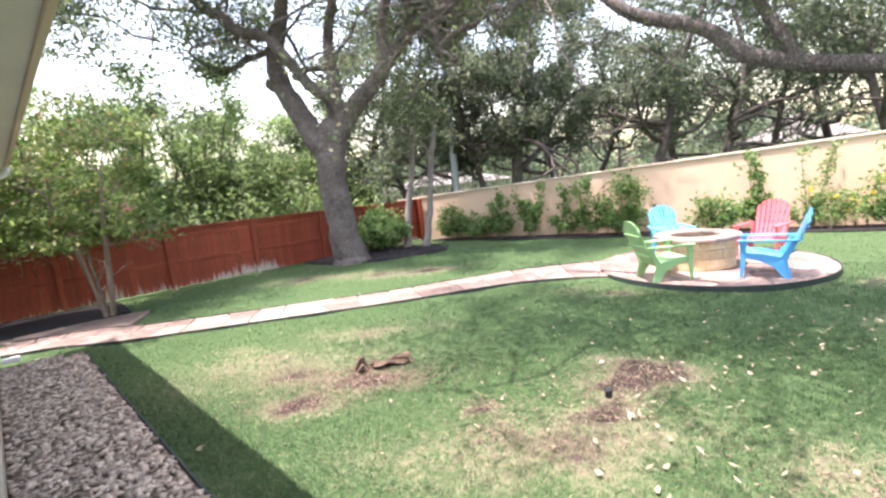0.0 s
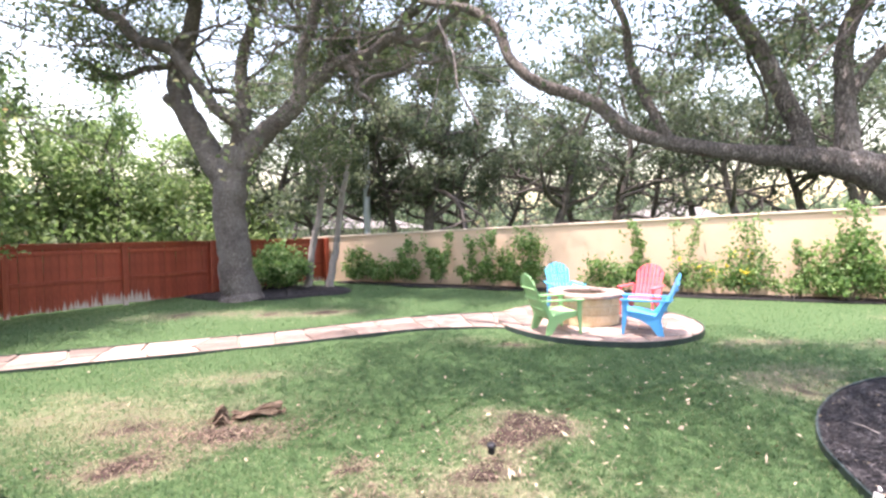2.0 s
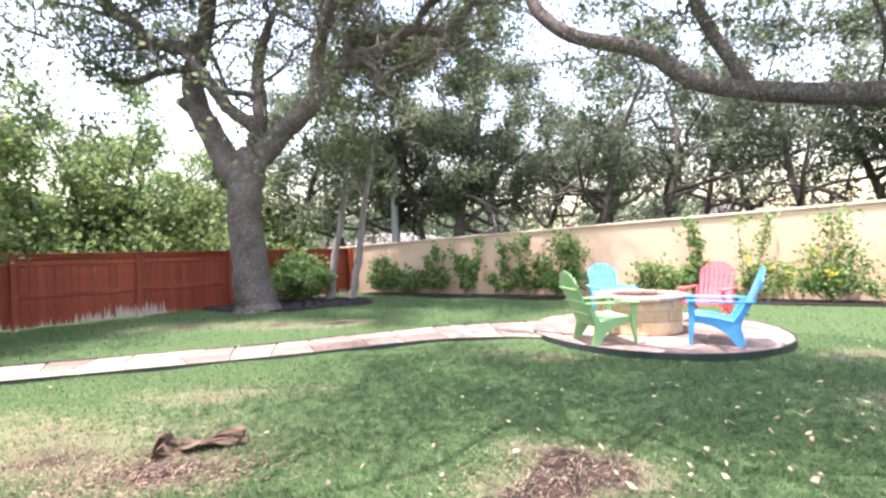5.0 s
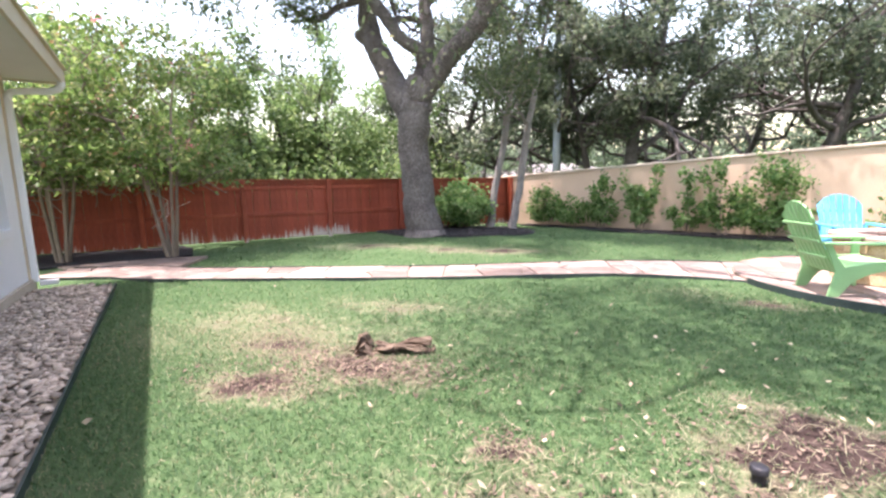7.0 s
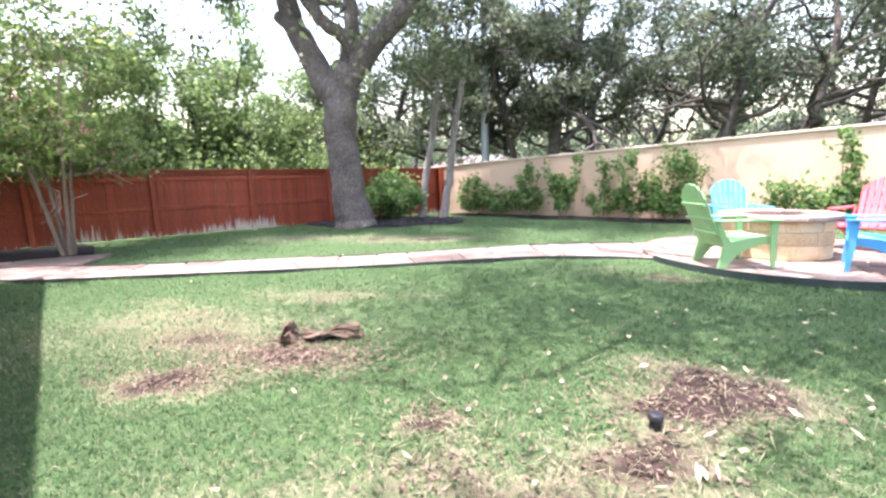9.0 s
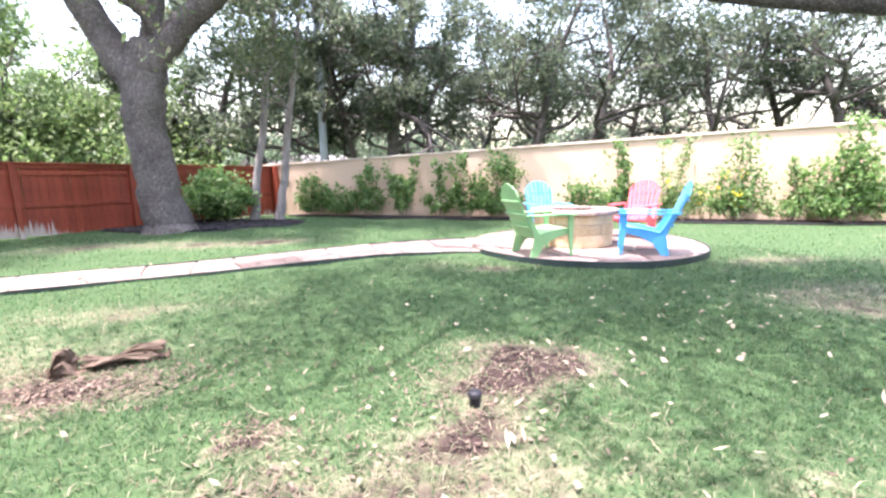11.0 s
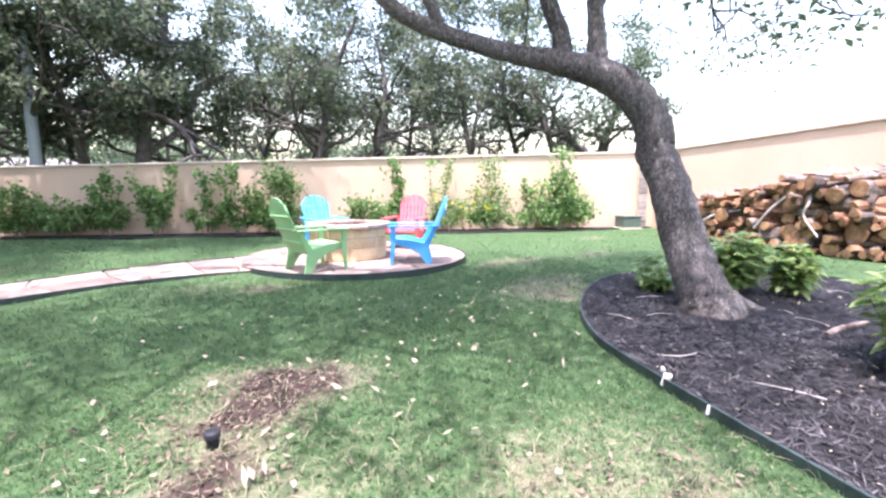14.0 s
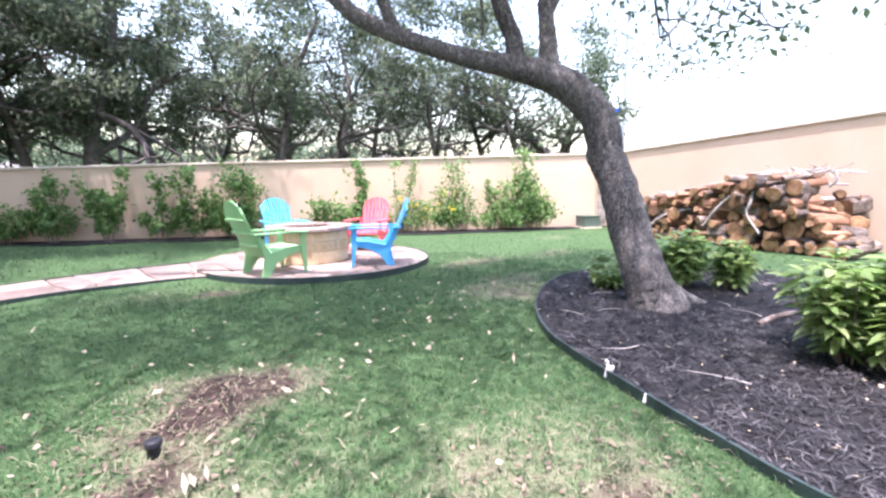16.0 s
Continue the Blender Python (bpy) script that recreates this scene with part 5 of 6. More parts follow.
def path_stones():
    """Flags laid along the path, two or three abreast with crooked joints."""
    rng = random.Random(8)
    base = tagged(part("path", prism("path", PATH_POLY, -0.02, 0.022, M_JOINT)), "pale flagstone path crossing the lawn", "path", kind="structure")
    mid = PATH_MID
    seg = np.r_[0, np.cumsum(np.linalg.norm(np.diff(mid[:, :2], axis=0), axis=1))]

    def at(s, w):
        x, y, wd = (np.interp(s, seg, mid[:, k]) for k in range(3))
        nx, ny = np.interp(s, seg, _n[:, 0]), np.interp(s, seg, _n[:, 1])
        return np.array([x + nx * w * wd / 2, y + ny * w * wd / 2])
    s, prev = 0.0, (0.0, 0.0, 0.0)
    while s < seg[-1] - 0.3:
        step = rng.uniform(0.4, 0.75)
        cut = rng.uniform(-0.35, 0.35)
        e = s + step
        nxt = (e + rng.uniform(-0.12, 0.12), e + rng.uniform(-0.1, 0.1), e + rng.uniform(-0.12, 0.12))
        c2 = cut + rng.uniform(-0.15, 0.15)
        a = [at(prev[0], -0.99), at(nxt[0], -0.99), at(nxt[1], c2), at(prev[1], cut)]
        b = [at(prev[1], cut), at(nxt[1], c2), at(nxt[2], 0.99), at(prev[2], 0.99)]
        for cell in (a, b):
            flag(cell, -0.02, 0.045, base, rng, 0.015)
        prev, s = nxt, e


path_stones()
paved("side_slab", SLAB_POLY, -0.02, 0.04, 0.7, 12, "pale flagstones beside the fence bed", lambda c: [p for p in c] if all(inside(np.array([p[0]]), np.array([p[1]]), SLAB_POLY)[0] for p in c) else clip_to(c, [SLAB_POLY[0], SLAB_POLY[1], SLAB_POLY[2], SLAB_POLY[3]]))

# ---------------------------------------------------------------- fire pit


def fire_pit():
    p = thing("fire_pit", (*PIT, PATIO_Z), "round limestone fire pit with a flagstone cap on the patio", "fire pit")
    rng = random.Random(6)
    r_out, r_in, hgt = 0.61, 0.42, 0.49
    n = 48
    ring = [(math.cos(a), math.sin(a)) for a in np.linspace(0, 2 * math.pi, n, endpoint=False)]
    vs, fs = [], []
    for r, z in ((r_out - 0.015, 0), (r_out - 0.015, hgt), (r_in, hgt), (r_in, 0.1)):
        vs += [(x * r, y * r, z) for x, y in ring]
    for k in range(3):
        for i in range(n):
            j = (i + 1) % n
            fs.append((k * n + i, k * n + j, (k + 1) * n + j, (k + 1) * n + i))
    fs.append(tuple(range(3 * n, 4 * n)))
    part("core", mesh_from("core", vs, fs, M_MORTAR), p)
    part("ash_bed", prism("ash_bed", [(x * (r_in - 0.01), y * (r_in - 0.01)) for x, y in ring], 0.1, 0.2, M_ASH), p, "dark ash inside the pit")

    def block(a0, a1, z0, z1, ra, rb, mat, name, bev=0.008):
        k = 4
        bm = bmesh.new()
        out = [(rb * math.cos(a), rb * math.sin(a)) for a in np.linspace(a0, a1, k)]
        inn = [(ra * math.cos(a), ra * math.sin(a)) for a in np.linspace(a1, a0, k)]
        vs2 = [bm.verts.new((x, y, z0)) for x, y in out + inn]
        f = bm.faces.new(vs2)
        r = bmesh.ops.extrude_face_region(bm, geom=[f])
        bmesh.ops.translate(bm, verts=[v for v in r["geom"] if isinstance(v, bmesh.types.BMVert)], vec=(0, 0, z1 - z0))
        bmesh.ops.bevel(bm, geom=list(bm.edges), offset=bev, segments=1, affect="EDGES")
        part(name, bm_mesh(name, bm, mat), p)
    z = 0.0
    for hh in (0.19, 0.16, 0.135):
        a = rng.random()
        end = a + 2 * math.pi
        while a < end - 0.05:
            b = min(end, a + rng.uniform(0.4, 0.85))
            if end - b < 0.3:
                b = end
            g = 0.005
            block(a + g, b - g, z + 0.003, z + hh - 0.003, r_out - 0.08, r_out + rng.uniform(-0.004, 0.008), M_LIME, "stone_block")
            a = b
        z += hh
    a = 0.3
    while a < 0.3 + 2 * math.pi - 0.05:
        b = min(0.3 + 2 * math.pi, a + rng.uniform(0.6, 0.95))
        if 0.3 + 2 * math.pi - b < 0.3:
            b = 0.3 + 2 * math.pi
        block(a + 0.008, b - 0.008, hgt + 0.002, hgt + 0.062 + rng.uniform(-0.006, 0.008), r_in - 0.03, r_out + 0.07 + rng.uniform(-0.02, 0.03), M_FLAG, "cap_stone", 0.012)
        a = b


fire_pit()

# ---------------------------------------------------------------- chairs


def chair(colour, label):
    """A moulded Adirondack chair that faces +x."""
    c = thing("adirondack_chair", (0, 0, 0), label, "chair", "chairs round the fire pit")

    def curved(name, rows, y0, y1, thick, parent=c, crown=0.0):
        """A slat swept along rows of (x, z, shift of y0, shift of y1)."""
        bm = bmesh.new()
        p = np.array([(r[0], r[1]) for r in rows])
        d = unit(np.gradient(p, axis=0))
        nn = np.stack([-d[:, 1], d[:, 0]], 1) * thick / 2
        rings = []
        for r, q, m in zip(rows, p, nn):
            a, b = y0 + (r[2] if len(r) > 2 else 0), y1 + (r[3] if len(r) > 3 else 0)
            rings.append([bm.verts.new((q[0] + s * m[0], y, q[1] + s * m[1] + dz)) for y, s, dz in ((a, -1, r[4] if len(r) > 4 else 0), (b, -1, r[5] if len(r) > 4 else 0), (b, 1, r[5] if len(r) > 4 else 0), (a, 1, r[4] if len(r) > 4 else 0))])
        for k in range(len(rings) - 1):
            for i in range(4):
                bm.faces.new((rings[k][i], rings[k][(i + 1) % 4], rings[k + 1][(i + 1) % 4], rings[k + 1][i]))
        bm.faces.new(rings[0])
        bm.faces.new(rings[-1])
        bmesh.ops.recalc_face_normals(bm, faces=bm.faces)
        bmesh.ops.bevel(bm, geom=[e for e in bm.edges if e.calc_face_angle(0) > 0.6], offset=thick * 0.3, segments=2, affect="EDGES", profile=0.5)
        return part(name, bm_mesh(name, bm, colour), parent)

    def plate(name, outline, y, thick, bevel=0.006):
        """An upright plate over an outline of (x, z)."""
        bm = bmesh.new()
        f = bm.faces.new([bm.verts.new((x, y - thick / 2, z)) for x, z in outline])
        r = bmesh.ops.extrude_face_region(bm, geom=[f])
        bmesh.ops.translate(bm, verts=[v for v in r["geom"] if isinstance(v, bmesh.types.BMVert)], vec=(0, thick, 0))
        bmesh.ops.recalc_face_normals(bm, faces=bm.faces)
        bmesh.ops.bevel(bm, geom=[e for e in bm.edges if e.calc_face_angle(0) > 0.9], offset=bevel, segments=2, affect="EDGES", profile=0.5)
        return part(name, bm_mesh(name, bm, colour), c)
    # seat
    seat_rows = [(0.34, 0.31), (0.325, 0.345), (0.28, 0.36), (0.15, 0.335), (0.0, 0.3), (-0.14, 0.268), (-0.2, 0.262)]
    n = 6
    w = 0.5 / n
    for i in range(n):
        y0 = -0.25 + i * w
        curved("seat_slat", seat_rows, y0 + 0.004, y0 + w - 0.004, 0.018)
    part("seat_brace", box_mesh("seat_brace", (0.22, -0.25, 0.305), (0.27, 0.25, 0.338), colour, 0.006), c)
    # back: slats that fan out under an arched top
    nb = 7
    half = 0.235
    wb = 2 * half / nb

    def arch(kk):
        return 0.985 - 0.3 * (1 - math.sqrt(max(0.0, 1 - 0.86 * kk * kk)))

    def lean(t):
        return -0.19 - 0.31 * t - 0.03 * math.sin(3.1 * t)
    for i in range(nb):
        yc = -half + (i + 0.5) * wb
        kc = yc / half
        sl = 0.5 * wb - 0.007
        top = arch(kc)

        def row(z, kc=kc):
            t = (z - 0.26) / 0.72
            return (lean(t), z, (kc - 0.14) * 0.05 * t, (kc + 0.14) * 0.05 * t)
        end = row(top) + (arch((yc - sl) / half) - top, arch((yc + sl) / half) - top)
        curved("back_slat", [row(0.24), row(0.4), row(0.55), row(top - 0.1), end], yc - sl, yc + sl, 0.018)
    for z in (0.4, 0.57, 0.74):
        t = (z - 0.26) / 0.72
        x = lean(t)
        curved("back_rib", [(x - 0.02, z - 0.02), (x - 0.034, z + 0.014)], -half - 0.04 * t, half + 0.04 * t, 0.02)
    # arms, legs
    for s in (-1, 1):
        y = 0.31 * s
        arm = [(0.37, y - 0.055), (0.385, y), (0.37, y + 0.055), (0.2, y + 0.062), (0.0, y + 0.05), (-0.2, y + 0.03), (-0.36, y + 0.02), (-0.36, y - 0.03), (-0.1, y - 0.045), (0.15, y - 0.06)]
        if s < 0:
            arm = [(px, 2 * y - py) for px, py in arm][::-1]
        part("armrest", prism("armrest", arm, 0.545, 0.572, colour, 0.008), c)
        plate("front_leg", [(0.31, 0.0), (0.355, 0.0), (0.345, 0.3), (0.35, 0.545), (0.265, 0.545), (0.275, 0.3)], y, 0.03)
        plate("rear_leg", [(0.33, 0.375), (0.345, 0.3), (0.26, 0.285), (0.1, 0.245), (-0.06, 0.16), (-0.17, 0.0), (-0.27, 0.0), (-0.25, 0.1), (-0.22, 0.25), (-0.27, 0.4), (-0.335, 0.545), (-0.27, 0.545), (-0.2, 0.4), (-0.14, 0.31), (0.1, 0.36)], 0.268 * s, 0.03)
    return c


def seat_at(c, x, y, fx, fy):
    c.matrix_basis = pose(x, y, PATIO_Z, 0, 0, math.degrees(math.atan2(fy, fx)))


seat_at(chair(M_GREEN, "lime green moulded Adirondack chair on the patio"), 3.34, 6.63, 1.0, 0.1)
seat_at(chair(M_BLUE, "deep blue moulded Adirondack chair on the patio"), 4.8, 6.29, -0.84, 0.54)
seat_at(chair(M_RED, "coral red moulded Adirondack chair on the patio"), 5.66, 7.72, -0.8, -0.6)
seat_at(chair(M_SKYBLUE, "pale sky blue moulded Adirondack chair behind the fire pit"), 4.36, 8.55, -0.1, -1.0)

# ---------------------------------------------------------------- firewood


def wood_pile():
    rng = random.Random(21)
    d = unit(WALL_E - WALL_C)              # along the wall, towards the near end
    n = np.array([d[1], -d[0]])            # away from the wall
    if n @ (np.array([3, 3]) - WALL_C) < 0:
        n = -n
    turn = math.degrees(math.atan2(n[1], n[0]))
    kinds = []
    for k in range(7):
        r = (0.05, 0.07, 0.085, 0.1, 0.12, 0.145, 0.175)[k]
        sides = 11
        a = np.linspace(0, 2 * math.pi, sides, endpoint=False)
        rad = [r * rng.uniform(0.86, 1.1) for _ in a]
        vs, fs = [], []
        rows = 5
        ln = 0.52
        for i in range(rows):
            x = -ln / 2 + ln * i / (rows - 1)
            bend = 0.012 * math.sin(3 * i / rows + k)
            vs += [(x, q * math.cos(t) * rng.uniform(0.95, 1.05) + bend, q * math.sin(t) * rng.uniform(0.95, 1.05)) for q, t in zip(rad, a)]
        for i in range(rows - 1):
            for j in range(sides):
                e = (j + 1) % sides
                fs.append((i * sides + j, i * sides + e, (i + 1) * sides + e, (i + 1) * sides + j))
        body = mesh_from("log", vs, fs + [tuple(range(sides))[::-1]], M_LOG_BARK, False)
        x = ln / 2
        cv = [(x - 0.004, v[1] * 0.97, v[2] * 0.97) for v in vs[-sides:]] + [(x + 0.006, v[1] * 0.86, v[2] * 0.86) for v in vs[-sides:]]
        cf = [tuple(range(sides, 2 * sides))] + [(j, (j + 1) % sides, sides + (j + 1) % sides, sides + j) for j in range(sides)]
        end = mesh_from("cut_end", cv, cf, M_LOG_END)
        kinds.append((r, body, end))
    for k, r in enumerate((0.075, 0.095, 0.115)):
        prof = [(r * q * math.cos(t), r * q * math.sin(t)) for q, t in ((1.0, 0.2), (1.05, 0.8), (0.95, 1.4), (1.0, 2.0), (1.02, 2.6), (0.75, 4.3 + 0.3 * k), (0.7, 4.9))]
        m = len(prof)
        vs, fs = [], []
        for i, x in enumerate((-0.26, -0.08, 0.1, 0.26)):
            vs += [(x, y * rng.uniform(0.93, 1.07), z * rng.uniform(0.93, 1.07)) for y, z in prof]
        for i in range(3):
            for j in range(m):
                e = (j + 1) % m
                fs.append((i * m + j, i * m + e, (i + 1) * m + e, (i + 1) * m + j))
        body = mesh_from("log", vs, fs + [tuple(range(m))[::-1]], M_SPLIT)
        end = mesh_from("cut_end", [(0.256, y * 0.98, z * 0.98) for y, z in prof] + [(0.264, y * 0.9, z * 0.9) for y, z in prof], [tuple(range(m, 2 * m))] + [(j, (j + 1) % m, m + (j + 1) % m, m + j) for j in range(m)], M_LOG_END)
        kinds.append((r * 0.9, body, end))

    def put(s, o, z, k, yaw=0.0, tilt=0.0):
        r, body, end = kinds[k]
        p = WALL_C + d * s + n * o
        ob = part("firewood_log", body, m=pose(p[0], p[1], z, rng.uniform(0, 360), tilt, turn + yaw))
        tagged(ob, "split firewood log with a cut tan end in the stacked pile", "log", "stacked firewood")
        part("cut_end", end, ob, "tan sawn end grain")

    for row, (o, lo, hi) in enumerate(((1.5, 2.0, 7.0), (0.95, 2.1, 6.9), (0.4, 2.2, 6.8))):
        # each row: courses laid from the ground up
        s = lo
        cols = []
        while s < hi:
            k = rng.choice((0, 1, 2, 3, 4, 5, 6, 7, 7, 8, 8, 9, 9))
            r = kinds[k][0]
            cols.append((s + r, k))
            s += 2 * r + 0.004
        base = [(c, kinds[k][0], kinds[k][0] + 0.01) for c, k in cols]
        for c, k in cols:
            put(c, o + rng.uniform(-0.06, 0.06), kinds[k][0] + 0.01, k, rng.uniform(-6, 6))
        for course in range(1, 9):
            nxt = []
            for (c1, r1, z1), (c2, r2, z2) in zip(base, base[1:]):
                c = (c1 + c2) / 2
                t = (c - lo) / (hi - lo)
                limit = (0.84 + 0.64 * min(1, t * 1.6) if t < 0.88 else 1.1) * (1.0 if row == 0 else 1.08)
                gap = (c2 - c1) / 2
                k = rng.choice((0, 1, 2, 4, 5, 6, 7, 7, 8, 8, 9, 9, 9))
                r = kinds[k][0]
                reach = max(r1, r2) + r
                z = (z1 + z2) / 2 + math.sqrt(max(0.0004, reach * reach - gap * gap)) * 0.92
                if z + r > limit or gap > reach:
                    continue
                nxt.append((c, r, z))
                if row == 0 or z + 0.25 > limit or t > 0.85:
                    put(c, o + rng.uniform(-0.13, 0.13), z, k, rng.uniform(-30, 30) if rng.random() < 0.72 else rng.choice((-1, 1)) * rng.uniform(45, 90), rng.uniform(-11, 11))
            if len(nxt) < 2:
                break
            base = nxt
    tubes = []
    rr = np.random.default_rng(12)
    for _ in range(60):
        s, o = rr.uniform(2.2, 6.7), rr.uniform(0.4, 1.75)
        z = (0.85 + 0.64 * min(1, (s - 2.0) / 5 * 1.6)) - (0.0 if o < 1.4 else rr.uniform(0.0, 0.6))
        p = WALL_C + d * s + n * o
        a = rr.uniform(0, 6.28)
        e = np.array([math.cos(a), math.sin(a), rr.normal() * 0.25]) * rr.uniform(0.15, 0.4)
        q = np.array([*p, z])
        tubes.append(tube(np.array([[*(q - e), 0.012], [*(q + rr.normal(size=3) * 0.02), 0.01], [*(q + e), 0.005]]), 5))
    sv, sf = join_tubes(tubes)
    tagged(part("loose_sticks", mesh_from("loose_sticks", sv, sf, M_DEADWOOD, True)), "loose dry sticks lying over the firewood", "sticks", kind="stuff")
    # bleached branches lying on the pile
    for pts in ([(4.6, 1.85, 0.4), (4.9, 1.8, 0.85), (5.15, 1.6, 1.15), (5.35, 1.2, 1.25), (5.6, 0.8, 1.5)], [(5.35, 1.5, 1.22), (5.55, 1.85, 0.95), (5.5, 1.88, 0.7), (5.8, 1.95, 0.35)], [(5.3, 1.0, 1.28), (5.9, 1.0, 1.27), (6.6, 0.9, 1.24)], [(3.2, 1.85, 0.3), (3.6, 1.8, 0.6), (4.1, 1.6, 0.75)], [(6.35, 1.0, 1.2), (6.45, 1.0, 1.32), (6.42, 1.0, 1.5)]):
        line = [(*(WALL_C + d * s + n * o), z, 0.027 * (1 - 0.13 * i)) for i, (s, o, z) in enumerate(pts)]
        v, f = tube(smooth_line(line, 4), 6)
        tagged(part("dead_branch", mesh_from("dead_branch", v, f, M_DEADWOOD, True)), "bleached crooked branch lying on the firewood", "branch", "branches on the firewood")


wood_pile()

# ---------------------------------------------------------------- poles, cables, neighbours


def utility_pole(x, y, height, r, label, arms):
    p = thing("utility_pole", (x, y, 0), label, "utility pole")
    v, f = tube(np.array([(0, 0, -0.1, r * 1.15), (0, 0, height * 0.5, r), (0, 0, height, r * 0.8)]), 12)
    part("pole", mesh_from("pole", v, f, M_STEEL, True), p)
    for z in arms:
        part("crossarm", box_mesh("crossarm", (-0.9, -0.06, z - 0.06), (0.9, 0.06, z + 0.06), M_STEEL, 0.01), p)
    return p


utility_pole(-0.15, 20.2, 9.5, 0.15, "grey steel utility pole behind the stucco wall", (9.2,))
PX, PY = polar(65.3, 30)
utility_pole(PX, PY, 13.5, 0.11, "slim grey steel pole beyond the garden wall", (10.4,))
SX, SY = polar(64.1, 30)
sg = thing("street_sign", pose(SX, SY, 0, 0, 0, -64), "plain blue street sign on a slim post beyond the wall", "sign")
sv, sf = tube(np.array([(0, 0.05, -0.1, 0.04), (0, 0.05, 6.3, 0.035)]), 8)
part("post", mesh_from("post", sv, sf, M_STEEL, True), sg)
part("plate", box_mesh("plate", (-0.38, -0.02, 5.72), (0.38, 0.01, 6.2), M_SIGN, 0.01), sg, "blue sign plate")
for k, (z0, z1, o) in enumerate(((9.3, 10.5, 0.0), (9.3, 10.5, 0.8), (8.6, 9.9, 0.3), (7.6, 8.7, 0.1))):
    a, b, c = np.array([-0.15 + o, 20.2, z0]), np.array([PX + o * 0.5, PY, z1]), np.array([PX + 30, PY - 40 + o, z1 + 0.5])
    pts = []
    for s, e in ((np.array([-30.0, 30.0, z0]), a), (a, b), (b, c)):
        for t in np.linspace(0, 1, 12, endpoint=False):
            q = s + (e - s) * t
            pts.append((q[0], q[1], q[2] - 2.2 * t * (1 - t), 0.017))
    pts.append((*c, 0.018))
    v, f = tube(np.array(pts), 5)
    tagged(part("power_cable", mesh_from("power_cable", v, f, M_CABLE)), "black overhead power cable between the poles", "cable", "overhead cables")


def far_house(x, y, turn, w, d, wall_h, roof_h, label):
    h = thing("neighbour_house", pose(x, y, 0, 0, 0, turn), label, "house")
    part("wall", box_mesh("wall", (-w / 2, -d / 2, -0.1), (w / 2, d / 2, wall_h), M_FARWALL, 0), h)
    bm = bmesh.new()
    e = 0.5
    q = [bm.verts.new(v) for v in ((-w / 2 - e, -d / 2 - e, wall_h), (w / 2 + e, -d / 2 - e, wall_h), (w / 2 + e, d / 2 + e, wall_h), (-w / 2 - e, d / 2 + e, wall_h), (-w / 2 + d / 2, 0, wall_h + roof_h), (w / 2 - d / 2, 0, wall_h + roof_h))]
    for k in ((0, 1, 5, 4), (1, 2, 5), (2, 3, 4, 5), (3, 0, 4), (0, 1, 2, 3)):
        bm.faces.new([q[i] for i in k])
    part("roof", bm_mesh("roof", bm, M_FARROOF), h)
    for k in (-0.3, 0.05, 0.3):
        win = part("window", box_mesh("window", (w * k - 0.5, -d / 2 - 0.03, 1.0), (w * k + 0.5, -d / 2 - 0.002, 2.2), M_GLASS, 0), h)
        part("window_frame", box_mesh("window_frame", (w * k - 0.6, -d / 2 - 0.02, 0.88), (w * k + 0.6, -d / 2 - 0.001, 0.99), M_WHITE, 0), win)


hx, hy = polar(36, 52)
far_house(hx, hy, -36, 8, 7, 3.0, 2.4, "pale neighbouring house with a tan roof beyond the wall")
hx, hy = polar(-3, 50)
far_house(hx, hy, 3, 13, 9, 2.4, 1.4, "pale neighbouring house seen between the trees")

def utility_box():
    x, y = 13.62, 7.52
    t = thing("utility_box", pose(x, y, 0, 0, 0, -29), "grey-green metal utility box on the lawn by the wall", "utility box")
    part("plinth", box_mesh("plinth", (-0.32, -0.28, -0.05), (0.32, 0.28, 0.05), M_COPING, 0.01), t, "concrete plinth")
    part("cabinet", box_mesh("cabinet", (-0.28, -0.24, 0.051), (0.28, 0.24, 0.37), M_UTIL, 0.012), t)
    part("lid", box_mesh("lid", (-0.295, -0.255, 0.371), (0.295, 0.255, 0.4), M_UTIL, 0.01), t)


utility_box()

# ---------------------------------------------------------------- bushes in the mulch bed


def leaf_strip(rng, base, way, length, width, droop):
    """One pointed leaf with a bent midrib: ten vertices."""
    d = unit(np.array(way, float))
    side = unit(np.cross(d, np.array([0, 0, 1.0]) + rng.normal(size=3) * 0.25))
    up = np.cross(side, d)
    vs = []
    for t, w in ((0.0, 0.08), (0.25, 0.8), (0.5, 1.0), (0.78, 0.6), (1.0, 0.02)):
        c = base + d * length * t + np.array([0, 0, -droop * length * t * t])
        e = side * width * w / 2 + up * width * w * 0.16
        f = -side * width * w / 2 + up * width * w * 0.16
        vs += [c + e, c, c + f]
    return vs


